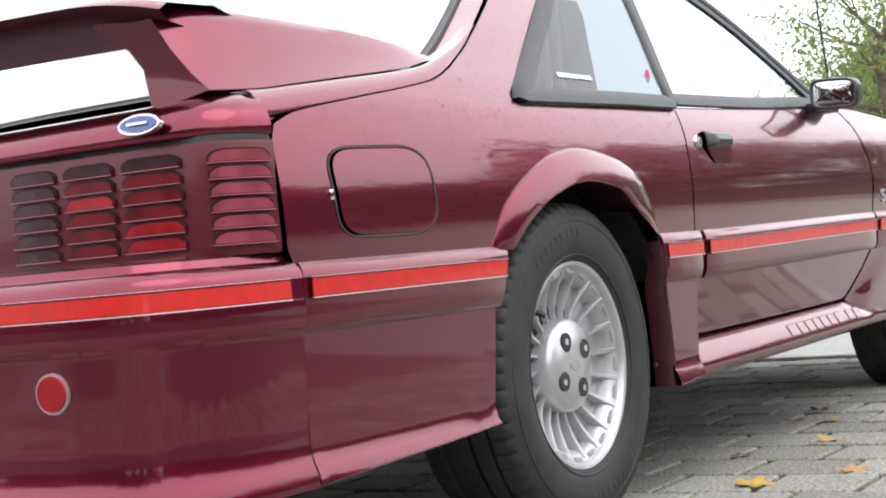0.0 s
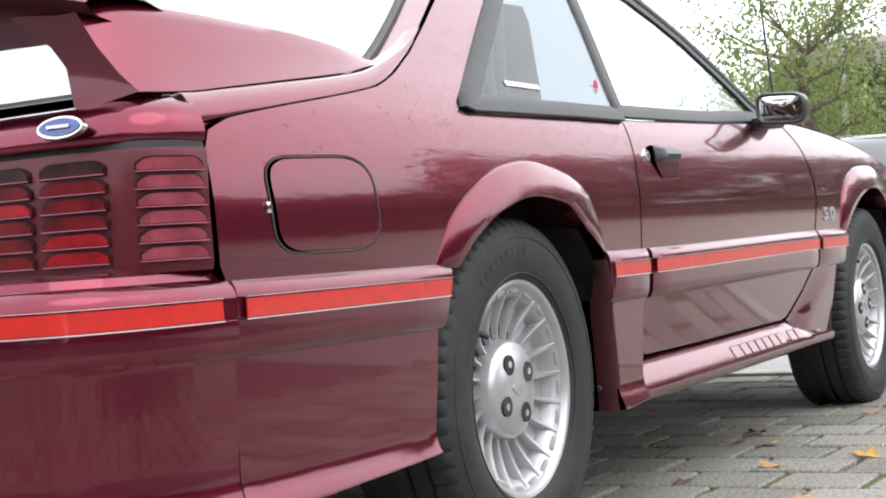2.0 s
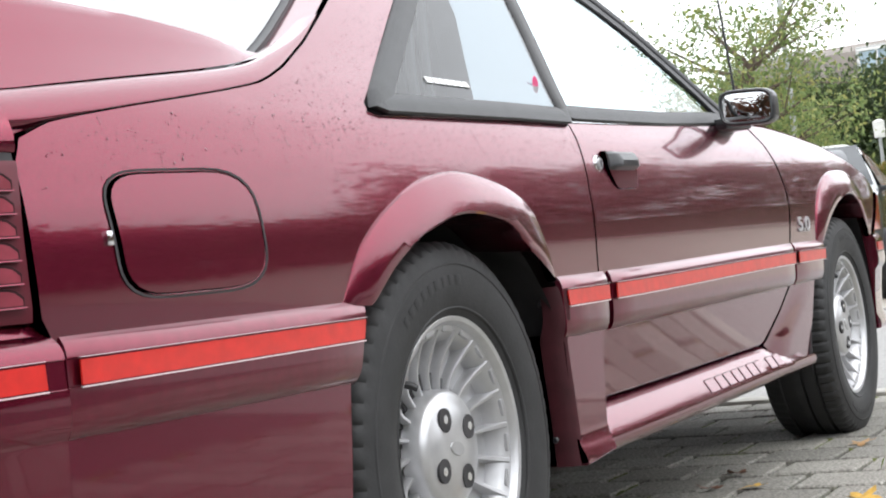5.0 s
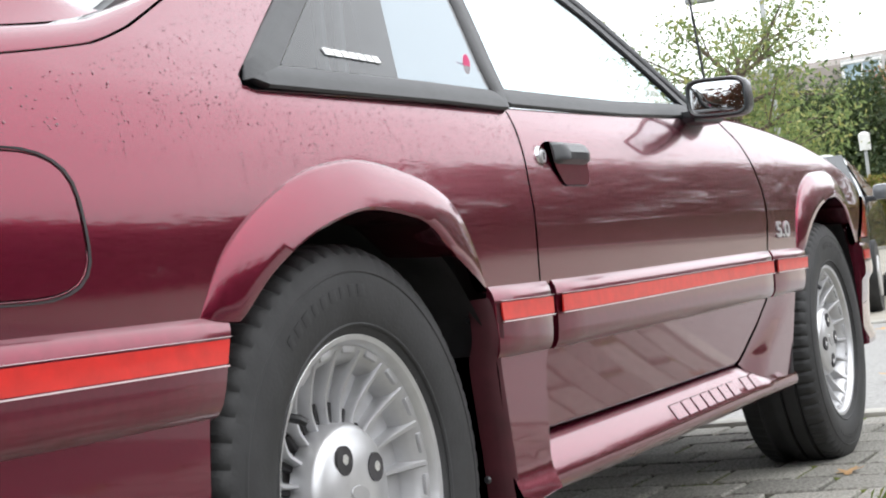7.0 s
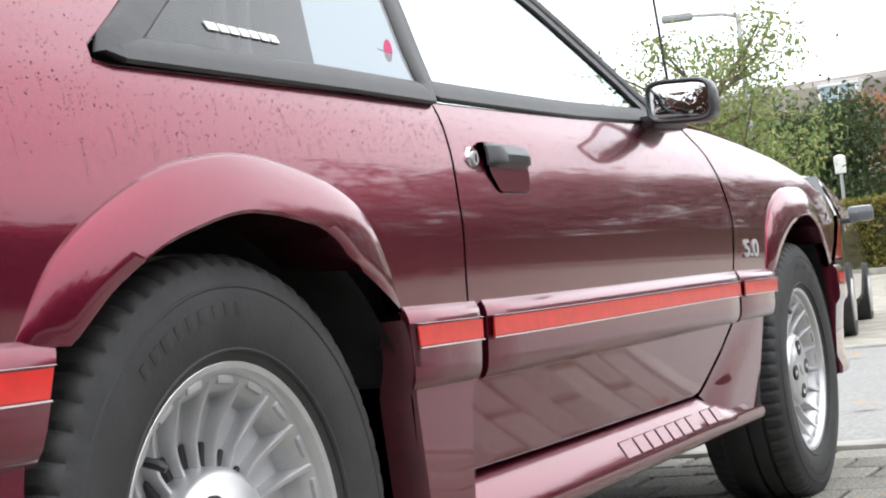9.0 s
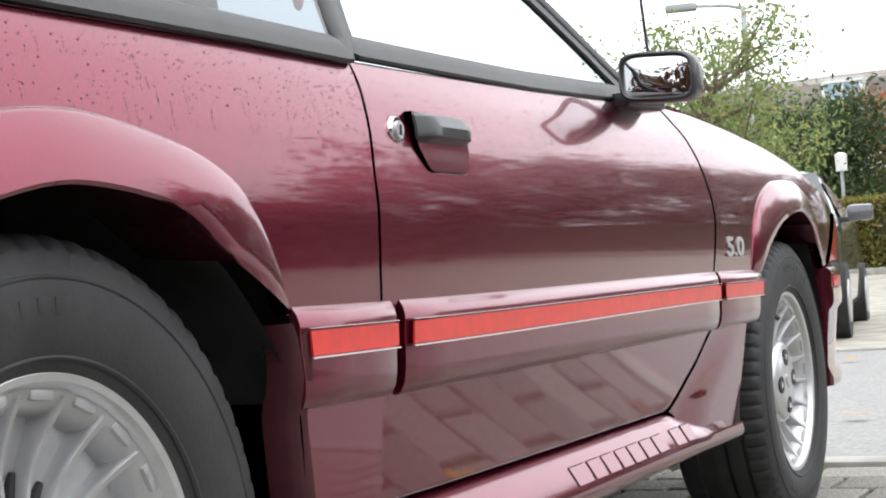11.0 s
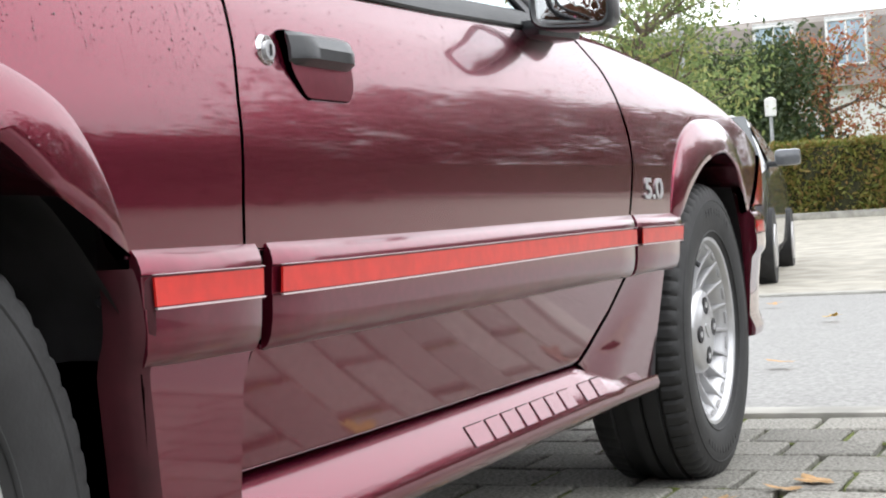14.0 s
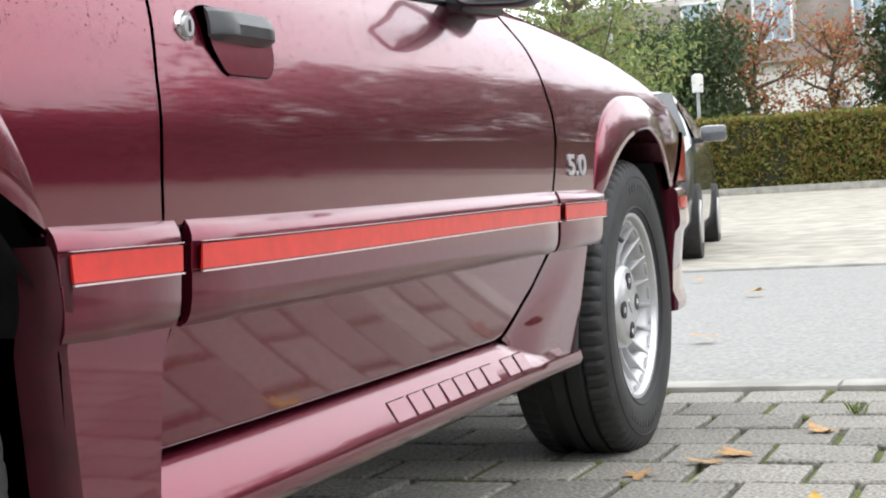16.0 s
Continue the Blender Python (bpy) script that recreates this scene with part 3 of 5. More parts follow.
def build_rear():
    full = dense(REAR_PATH + [(x, -y) for x, y in REAR_PATH[-2::-1]], 80)
    prof = [(0.578, -0.16), (0.577, -0.03), (0.571, -0.012), (0.560, -0.006), *[(z, o) for z, o in MOULD[1:-1]], (0.446, 0.008), (0.40, 0.006), (0.33, 0.003), (0.285, 0.001), (0.262, 0.006), (0.240, 0.016), (0.226, 0.015), (0.215, -0.02), (0.215, -0.2)]
    b = sweep("rear_bumper", full, prof, PAINT, car, label="maroon rear bumper cover with red stripe")
    for nm, za, zb, off, mat in (("red_inlay", 0.5052, 0.5312, 0.0162, RED), ("pinstripe", 0.5022, 0.5040, 0.0182, PIN), ("pinstripe", 0.5334, 0.5342, 0.0170, PIN)):
        sweep(nm, full[1:-1], [(zb, off - 0.003), (zb, off), (za, off + 0.0008), (za, off - 0.003)], mat, b)
    # round red reflectors set in the bumper
    for k in (-1, 1):
        i = int(np.argmin(np.linalg.norm(full - np.array((-1.03, k * 0.66)), axis=1)))
        tg = full[i + 1] - full[i - 1]
        nv = np.array((-tg[1], tg[0])) / np.linalg.norm(tg)
        at = Vector((full[i, 0] + nv[0] * 0.006, full[i, 1] + nv[1] * 0.006, 0.405))
        m = Matrix.Translation(at) @ Vector((nv[0], nv[1], 0)).to_track_quat("Z", "Y").to_matrix().to_4x4()
        bm = bmesh.new()
        bmesh.ops.create_cone(bm, cap_ends=True, segments=32, radius1=0.027, radius2=0.0245, depth=0.014, matrix=m)
        part("reflector", bm, LENS_LIT, b, "round red reflector")
        bm = bmesh.new()
        bmesh.ops.create_cone(bm, cap_ends=True, segments=32, radius1=0.0295, radius2=0.0288, depth=0.008, matrix=m)
        part("reflector_rim", bm, PIN, b, "thin bright rim")
    # tail lamps and panel
    tail = dense(TAIL_PATH + [(x, -y) for x, y in TAIL_PATH[-2::-1]], 120)
    cover = sweep("tail_panel", tail, [(0.738, -0.03), (0.738, -0.006), (0.732, -0.004), (0.66, -0.006), (0.588, -0.004), (0.574, -0.006), (0.574, -0.04)], DARK_PAINT, car, label="dark maroon tail lamp cover")
    length = np.concatenate([[0], np.cumsum(np.linalg.norm(np.diff(tail, axis=0), axis=1))])

    def piece(a, c, n=10):
        q = np.linspace(a, c, n)
        return np.stack([np.interp(q, length, tail[:, k]) for k in range(2)], 1)

    L = length[-1]
    cols = [(0.014, 0.112, "side_lens", 0), (0.160, 0.260, "rear_lens", 1), (0.282, 0.372, "rear_lens", 2), (0.394, 0.48, "rear_lens", 3)]
    for side in (0, 1):
        for a, c, nm, kind in cols:
            aa, cc = (a, c) if side == 0 else (L - c, L - a)
            lamp = None
            for r in range(6):
                z1 = 0.728 - r * 0.0235
                z0 = z1 - 0.0205
                mat = LENS_PINK if kind == 0 else (LENS_GREY if r < 1 or kind == 3 else LENS)
                # some rows get a brighter red, as if light caught the lens
                if kind == 1 and r >= 4 or kind == 2 and r == 2:
                    mat = LENS_LIT
                pp = piece(aa, cc, 12)
                q = np.linspace(-1, 1, 12)
                dip = 0.009 * np.clip((np.abs(q) - 0.62) / 0.38, 0, 1) ** 2
                lens_rows(nm, pp, z1 - 0.0030 - dip, z0 + 0.0015, 0.0005, mat, cover, "ribbed red lamp lens")
                q2 = piece(aa - 0.0035, cc + 0.0035, 12)
                lens_rows("lens_groove", q2, z1 - 0.0005 - dip, z0, -0.0018, GROOVE, cover, "dark groove round the lens")
                sweep("louvre", piece(aa - 0.003, cc + 0.003, 12), [(z0 + 0.0005, -0.004), (z0 + 0.0005, 0.0020), (z0 - 0.0012, 0.0024), (z0 - 0.0020, -0.004)], TRIM_PAINT, cover)
    # rear lip of the hatch above the lamps
    lipp = dense([(-0.752, -0.853), (-0.79, -0.845), (-0.825, -0.828), (-0.850, -0.803), (-0.868, -0.765), (-0.880, -0.70), (-0.890, -0.55), (-0.897, -0.3), (-0.900, 0.0), (-0.897, 0.3), (-0.890, 0.55), (-0.880, 0.70), (-0.868, 0.765), (-0.850, 0.803), (-0.825, 0.828), (-0.79, 0.845), (-0.752, 0.853)], 140)
    tang = np.gradient(lipp, axis=0)
    tang /= np.linalg.norm(tang, axis=1)[:, None]
    rows = []
    for (px, py), (tx, ty) in zip(lipp, tang):
        f = np.interp(px, [-0.90, -0.87, -0.752], [1.0, 1.15, 1.30])
        rows.append([(px - ty * o, py + tx * o, 0.745 + (z - 0.745) * f) for z, o in ((0.800, -0.120), (0.800, -0.075), (0.799, -0.055), (0.795, -0.036), (0.788, -0.021), (0.779, -0.010), (0.769, -0.003), (0.758, 0.001), (0.750, 0.001), (0.746, -0.002), (0.745, -0.03))])
    grid_mesh("hatch_rear_face", rows, PAINT, car, "maroon rear edge of the hatch", 75, caps=True)
    sweep("lamp_shadow_gap", tail, [(0.748, -0.035), (0.748, -0.012), (0.738, -0.010), (0.738, -0.035)], DARK, car)
    # enamel oval emblem
    for nm, r1, r2, d, mat in (("emblem_rim", 0.039, 0.0165, 0.008, CHROME), ("emblem_face", 0.0345, 0.0128, 0.011, BLUE)):
        bm = bmesh.new()
        bmesh.ops.create_cone(bm, cap_ends=True, segments=40, radius1=1, radius2=0.96, depth=1, matrix=Matrix.Translation((-0.889, -0.725, 0.771)) @ pose(0, 0, 0, 0, 18, 4) @ Matrix(((0, 0, -d, 0), (r1, 0, 0, 0), (0, r2, 0, 0), (0, 0, 0, 1))))
        part(nm, bm, mat, car, "blue enamel oval badge" if mat is BLUE else "chrome badge rim")
    bm = bmesh.new()
    add_box(bm, (-0.8965, -0.725, 0.773), (0.002, 0.036, 0.004), 0, pose(0, 0, 0, 0, 18, 4))
    part("emblem_bar", bm, STICKER, car)


hatch_rise = curve([(-0.90, 0.030), (-0.75, 0.033), (-0.55, 0.029), (-0.37, 0.020), (-0.24, 0.006), (-0.15, 0.0)])


def build_spoiler():
    # rounded outer edge of the hatch, below the fins
    for s in (-1, 1):
        rows = []
        for x in np.linspace(-0.756, -0.16, 40):
            z, y, h = float(EDGE_Z(x)), float(edge_y(x)) + 0.0042, float(hatch_rise(x))
            rows.append([(x, s * (y - 0.004), z - 0.012), (x, s * (y + 0.001), z - 0.004), (x, s * y, z + 0.002), (x, s * (y - 0.22 * h), z + 0.45 * h), (x, s * (y - 0.55 * h), z + 0.9 * h), (x, s * (y - 0.8 * h), z + h), (x, s * (y - 0.03 - h), z + h)])
        grid_mesh("hatch_edge", rows, PAINT, car, "rounded maroon edge of the hatch", 75, flip=s > 0)
    # wing blade with down-turned ends that run forward as fins
    rows = []
    ys = np.concatenate([np.linspace(-0.745, -0.62, 10), np.linspace(-0.58, 0.58, 20), np.linspace(0.62, 0.745, 10)])
    for y in ys:
        a = max(0, (abs(y) - 0.60) / 0.145)
        x0, x1 = -0.905 + 0.055 * a**2, -0.66 + 0.01 * a
        z = 0.962 - 0.012 * (y / 0.7) ** 2 - 0.012 * a**3
        th = 0.030 + 0.02 * a
        rows.append([(x0, y, z + 0.002), (x0 + 0.02, y, z + 0.014), (x0 + 0.12, y, z + 0.018), (x1 - 0.02, y, z - 0.006), (x1, y, z - 0.02), (x1 - 0.03, y, z - 0.03), (x0 + 0.12, y, z + 0.018 - th), (x0 + 0.015, y, z - 0.012)])
    wing = grid_mesh("spoiler", [r[:5] for r in rows], PAINT, car, "maroon rear wing spoiler, wet", 50, flip=True)
    grid_mesh("underside", [r[4:] + r[:1] for r in rows], DARK_MAROON, wing, "dark underside of the wing", 50, flip=True)
    for s in (-1, 1):
        rows = []
        for i in range(25):
            u = i / 24
            x = -0.845 + (-0.37 + 0.845) * u
            zb = EDGE_Z(x) + 0.004 + hatch_rise(x)
            ye = edge_y(x)
            top = curve([(0, 0.945), (0.12, 0.958), (0.3, 0.957), (0.6, 0.948), (1, 0.915)])(u)
            top = max(top, zb + 0.004)
            lean = np.interp(u, [0, 0.15, 0.5, 1], [0.085, 0.075, 0.055, 0.02])
            wdt = np.interp(u, [0, 0.12, 0.3, 1], [0.11, 0.11, 0.13, 0.10])
            yb = ye - 0.012 - 0.62 * hatch_rise(x)
            k = (1 - u) ** 4
            inner = yb - lean - 0.02
            prof = [(0.030 * k, yb, 0.0), (0.018 * k, yb - 0.25 * lean, 0.2), (0.006 * k, yb - 0.55 * lean, 0.5), (0.0, yb - 0.78 * lean, 0.78), (0.002 * k, yb - 0.92 * lean, 0.91), (0.008 * k, inner + 0.008, 0.98), (0.014 * k, inner - 0.012, 1.0), (0.02 * k, inner - wdt, 1.01), (0.03 * k, inner - 0.8 * wdt, 0.80), (0.04 * k, inner - 0.5 * wdt, 0.62), (0.05 * k, inner - 0.34 * wdt, 0.38), (0.055 * k, inner - 0.28 * wdt, -0.1)]
            rows.append([(x + dx, s * y, zb + h * (top - zb)) for dx, y, h in prof])
        grid_mesh("spoiler_fin", rows, PAINT, car, "maroon spoiler end running forward along the hatch", 38, caps=True, flip=s > 0)


def build_nose():
    full = dense(NOSE_PATH + [(x, -y) for x, y in NOSE_PATH[-2::-1]], 80)[::-1]
    prof = [(0.62, -0.12), (0.60, -0.03), (0.575, -0.008), (0.560, -0.004), *[(z, o) for z, o in MOULD[1:-1]], (0.446, 0.004), (0.38, -0.004), (0.31, -0.008), (0.28, 0.004), (0.262, 0.002), (0.255, -0.05), (0.255, -0.2)]
    b = sweep("front_bumper", full, prof, PAINT, car, label="maroon front bumper cover with red stripe")
    sweep("red_inlay", full[1:-1], [(0.5312, 0.013), (0.5312, 0.0165), (0.5052, 0.0172), (0.5052, 0.013)], RED, b, label="red inlay stripe")
    top = dense([(3.09, -0.822), (3.17, -0.785), (3.27, -0.70), (3.33, -0.56), (3.36, -0.3), (3.37, 0), (3.36, 0.3), (3.33, 0.56), (3.27, 0.70), (3.17, 0.785), (3.09, 0.822)], 60)[::-1]
    sweep("nose_panel", top, [(0.70, -0.16), (0.665, -0.03), (0.64, 0.0), (0.60, 0.012), (0.575, 0.008), (0.575, -0.05)], PAINT, car, label="maroon nose panel")


def build_inside():
    bm = bmesh.new()
    for x0, x1, y, z0, z1 in ((-0.84, -0.43, 0.79, 0.26, 0.72), (-0.43, 0.36, 0.50, 0.26, 0.70), (0.36, 1.98, 0.80, 0.22, 0.62), (1.98, 3.12, 0.50, 0.26, 0.70)):
        add_box(bm, ((x0 + x1) / 2, 0, (z0 + z1) / 2), (x1 - x0, 2 * y, z1 - z0), 0.01)
    part("underbody", bm, DARK, car, "black underbody and inner structure")
    for y in (-0.36, 0.36):
        bm = bmesh.new()
        add_box(bm, (0.93, y, 0.66), (0.50, 0.50, 0.16), 0.05)
        add_box(bm, (0.64, y, 0.88), (0.15, 0.50, 0.52), 0.06, pose(0, 0, 0, 0, -14))
        add_box(bm, (0.575, y, 1.12), (0.09, 0.27, 0.16), 0.04, pose(0, 0, 0, 0, -10))
        part("front_seat", bm, INTERIOR, car, "grey cloth bucket seat with headrest")
    bm = bmesh.new()
    add_box(bm, (-0.02, 0, 0.78), (0.14, 1.10, 0.40), 0.05, pose(0, 0, 0, 0, -16))
    part("rear_seat_back", bm, INTERIOR, car, "grey cloth rear seat back")
    bm = bmesh.new()
    add_box(bm, (1.66, 0, 0.80), (0.36, 1.46, 0.16), 0.04)
    part("dashboard", bm, SATIN, car, "black dashboard")
    bm = bmesh.new()
    t = [(1.38 + 0.05 * math.cos(a), 0.36 + 0.18 * math.sin(a), 0.87 + 0.17 * math.cos(a)) for a in np.linspace(0, math.tau, 29)]
    tube(bm, t, [0.014] * 29, 8)
    add_cyl(bm, (1.40, 0.36, 0.87), 0.05, 0.05, 0.04, "X")
    add_box(bm, (1.385, 0.36, 0.87), (0.02, 0.34, 0.03), 0.004)
    part("steering_wheel", bm, SATIN, car, "black steering wheel")


def build_mirror(s):
    def ring(x, w, h, n=40, e=0.45):
        """A rounded-rectangle outline across the car at station x."""
        pts = []
        for k in range(n):
            a = math.tau * k / n
            c, q = math.cos(a), math.sin(a)
            dy = math.copysign(abs(c) ** e, c) * w * 0.41
            dz = math.copysign(abs(q) ** e, q) * h * 0.43
            pts.append((x + 0.10 * dy, s * (0.902 + dy), 0.893 + dz - 0.06 * dy))
        return pts
    shell = [ring(1.546, 0.136, 0.078), ring(1.534, 0.138, 0.080), ring(1.530, 0.148, 0.090), ring(1.533, 0.156, 0.098), ring(1.545, 0.160, 0.102), ring(1.575, 0.158, 0.100), ring(1.605, 0.140, 0.086), ring(1.625, 0.105, 0.060), ring(1.632, 0.050, 0.025)]
    housing = grid_mesh("door_mirror", shell, SATIN, car, "black rounded door mirror housing", 40, closed=True, caps=True, flip=s < 0)
    glass = [ring(1.538, 0.137, 0.079), ring(1.5375, 0.120, 0.066), ring(1.537, 0.060, 0.030), ring(1.5368, 0.004, 0.002)]
    grid_mesh("mirror_glass", glass, MIRROR, housing, "silvered mirror glass", 60, closed=True, caps=True, flip=s < 0)
    bm = bmesh.new()
    add_box(bm, (1.615, s * 0.826, 0.862), (0.13, 0.07, 0.030), 0.012, pose(0, 0, 0, 0, 0, 12 * s))
    part("mirror_foot", bm, SATIN, housing, "black mirror foot")


def build_handle(s):
    y = skin(0.75, 0.765)
    pts = rounded([(0.684, 0.785), (0.842, 0.779), (0.846, 0.728), (0.832, 0.708), (0.722, 0.708), (0.690, 0.740)], 0.012)
    sheet("handle_recess", pts, lambda x, z: skin(x, z) + 0.0015 + 0.10 * np.clip(z - 0.700, 0, 1), TRIM_PAINT, car, s, gap=0.0, depth=0.012, step=0.02, label="maroon recess under the door handle")
    rows = []
    for i, x in enumerate(np.linspace(0.690, 0.838, 12)):
        e = min(1, min(i, 11 - i) / 1.5)
        t = 0.012 + 0.016 * e
        rows.append([(x, s * (y - 0.004), 0.781), (x, s * (y + 0.4 * t), 0.782), (x, s * (y + 0.75 * t), 0.777), (x, s * (y + t), 0.764), (x, s * (y + t), 0.752), (x, s * (y + 0.5 * t), 0.746), (x, s * (y - 0.004), 0.746)])
    grid_mesh("door_handle", rows, SATIN, car, "black plastic lift-up door handle", 25, caps=True, flip=s > 0)
    for nm, r, d, mat in (("lock_rim", 0.0175, 0.006, CHROME), ("lock_face", 0.0115, 0.009, ALLOY)):
        bm = bmesh.new()
        add_cyl(bm, (0.650, s * (skin(0.65, 0.758) + d / 2 - 0.002), 0.758), r, r * 0.9, d, "Y", 28)
        part(nm, bm, mat, car, "round chrome key lock")
    bm = bmesh.new()
    add_box(bm, (0.650, s * (skin(0.65, 0.758) + 0.0075), 0.758), (0.003, 0.002, 0.012))
    part("keyhole", bm, DARK, car)


def build_wheel(cx, s):
    wheel = empty("wheel")
    wheel.parent = car
    tagged(wheel, "silver turbine-vane alloy wheel with black tyre")
    R, hw = 0.325, 0.110

    def rev(name, prof, mat, label="", n=96, sharp=30, parent=wheel):
        rows = [[(r * math.sin(a), s * y, r * math.cos(a)) for y, r in prof] for a in np.linspace(0, math.tau, n + 1)]
        return grid_mesh(name, rows, mat, parent, label, sharp, flip=s > 0)
    # tyre: sidewall, shoulder blocks and grooves
    n = 256
    rows = []
    for k in range(n + 1):
        a = math.tau * k / n
        g = 0.0045 if k % 4 == 0 else 0.0
        prof = [(0.080, 0.196), (0.098, 0.204), (0.108, 0.222), (0.1125, 0.250), (0.1115, 0.275), (0.1075, 0.292), (0.1065, 0.294), (0.104 - 0.3 * g, 0.306), (0.097 - g, 0.3155 - 0.6 * g), (0.086 - 0.4 * g, 0.3215 - g), (0.062, 0.3235 - g), (0.060, 0.314), (0.054, 0.314), (0.052, 0.325), (0.022, 0.325), (0.020, 0.315), (0.014, 0.315), (0.012, 0.325), (-0.012, 0.325), (-0.014, 0.315), (-0.05, 0.315), (-0.052, 0.325), (-0.086, 0.3215 - g), (-0.100, 0.31), (-0.112, 0.25), (-0.098, 0.204), (-0.08, 0.196)]
        rows.append([(r * math.sin(a), s * y, r * math.cos(a)) for y, r in prof])
    ty = grid_mesh("tyre", rows, TYRE, wheel, "worn black road tyre", 28, flip=s > 0)
    for r, w in ((0.2165, 0.0012), (0.284, 0.0014)):
        y = 0.1065 if r < 0.25 else 0.1098
        rev("sidewall_ring", [(y - 0.002, r - 0.003), (y + w, r - 0.001), (y + w, r + 0.001), (y - 0.002, r + 0.003)], TYRE, "", 96, 60, ty)
    # raised sidewall lettering, as bars
    for a0, cnt in ((-52, 9), (118, 11)):
        for k in range(cnt):
            a = radians(a0 + k * 5.2)
            bm = bmesh.new()
            m = Matrix.Rotation(a, 4, "Y")
            wv = 0.012 + 0.003 * ((k * 7) % 3)
            add_box(bm, (0, s * 0.1116, 0.2590), (wv, 0.0022, 0.016), 0.0006)
            bmesh.ops.transform(bm, matrix=m, verts=bm.verts)
            part("sidewall_bar", bm, TYRE, ty)
    # rim
    rev("rim_lip", [(0.070, 0.188), (0.090, 0.192), (0.0965, 0.197), (0.0985, 0.2035), (0.0965, 0.207), (0.088, 0.206), (0.080, 0.200)], ALLOY_BRIGHT, "bright machined rim edge")
    rev("rim_ring", [(0.086, 0.1935), (0.083, 0.186), (0.078, 0.178), (0.070, 0.172), (0.040, 0.166)], ALLOY, "silver rim ring")
    rev("rim_bowl", [(0.050, 0.172), (0.046, 0.150), (0.038, 0.120), (0.030, 0.096), (0.028, 0.080), (0.028, 0.0)], ALLOY, "silver dished wheel centre", 96)
    nv = 20
    for k in range(nv):
        a = math.tau * k / nv
        rows = []
        for i in range(9):
            u = i / 8
            r = 0.080 + (0.186 - 0.080) * u
            swirl = a + 0.10 * max(0, 0.45 - u)
            top = 0.054 + 0.032 * max(0, (u - 0.30) / 0.70) ** 1.4
            low = 0.024 + 0.030 * u
            half = 0.0034 + 0.0018 * u
            row = []
            for dy, t in ((low, -1.25), (top - 0.004, -1.0), (top, -0.55), (top, 0.55), (top - 0.004, 1.0), (low, 1.25)):
                p = Vector((r * math.sin(swirl), 0, r * math.cos(swirl)))
                q = Vector((math.cos(swirl), 0, -math.sin(swirl))) * (half * t)
                row.append((p.x + q.x, s * dy, p.z + q.z))
            rows.append(row)
        grid_mesh("vane", rows, ALLOY, wheel, "", 40, caps=True, flip=s > 0)
        # dark slot at the foot of each vane, and pocket notch in the ring
        am = a + math.pi / nv
        bm = bmesh.new()
        add_box(bm, (0, s * 0.036, 0.106), (0.010, 0.012, 0.030), 0.002)
        bmesh.ops.transform(bm, matrix=Matrix.Rotation(am + 0.12, 4, "Y"), verts=bm.verts)
        part("vane_slot", bm, DARK, wheel)
        bm = bmesh.new()
        add_box(bm, (0, s * 0.0805, 0.1865), (0.030, 0.010, 0.012), 0.004)
        bmesh.ops.transform(bm, matrix=Matrix.Rotation(am, 4, "Y"), verts=bm.verts)
        part("ring_scallop", bm, ALLOY, wheel)
    cap = rev("centre_cap", [(0.040, 0.094), (0.070, 0.0925), (0.077, 0.088), (0.081, 0.080), (0.084, 0.062), (0.0855, 0.060), (0.0862, 0.022), (0.0864, 0.0001)], ALLOY_BRIGHT, "round silver centre cap with four bolt holes", 64, 40)
    for k in range(4):
        a = math.tau * (k + 0.5) / 4
        p = (0.0545 * math.sin(a), 0, 0.0545 * math.cos(a))
        bm = bmesh.new()
        add_cyl(bm, (p[0], s * 0.0835, p[2]), 0.019, 0.019, 0.007, "Y", 24)
        part("bolt_hole", bm, DARK, wheel)
        bm = bmesh.new()
        add_cyl(bm, (p[0] * 1.03, s * 0.0848, p[2] * 1.03), 0.0085, 0.0075, 0.007, "Y", 6)
        part("wheel_nut", bm, CHROME, wheel)
    bm = bmesh.new()
    bmesh.ops.create_cone(bm, cap_ends=True, segments=32, radius1=0.022, radius2=0.021, depth=0.002, matrix=Matrix.Translation((0, s * 0.0874, 0)) @ pose(0, 0, 0, 90) @ Matrix.Diagonal((1, 0.5, 1, 1)))
    part("cap_oval", bm, ALLOY, wheel, "plain oval cap emblem")
    bm = bmesh.new()
    tube(bm, [(-0.150, s * 0.055, 0.085), (-0.140, s * 0.085, 0.078), (-0.135, s * 0.092, 0.074)], [0.005, 0.006, 0.005], 8)
    part("tyre_valve", bm, BLACK, wheel, "black rubber tyre valve")
    wheel.matrix_basis = Matrix.Translation((cx, s * 0.735, 0.312)) @ Matrix.Rotation(radians(14 if cx < 1 else 40), 4, "Y")
    return wheel


for sd in (-1, 1):
    side_of_car(sd)
    build_mirror(sd)
    build_handle(sd)
build_top()
build_rear()
build_spoiler()
build_nose()
build_inside()
for sd in (-1, 1):
    for cx in (0.0, 2.553):
        build_wheel(cx, sd)


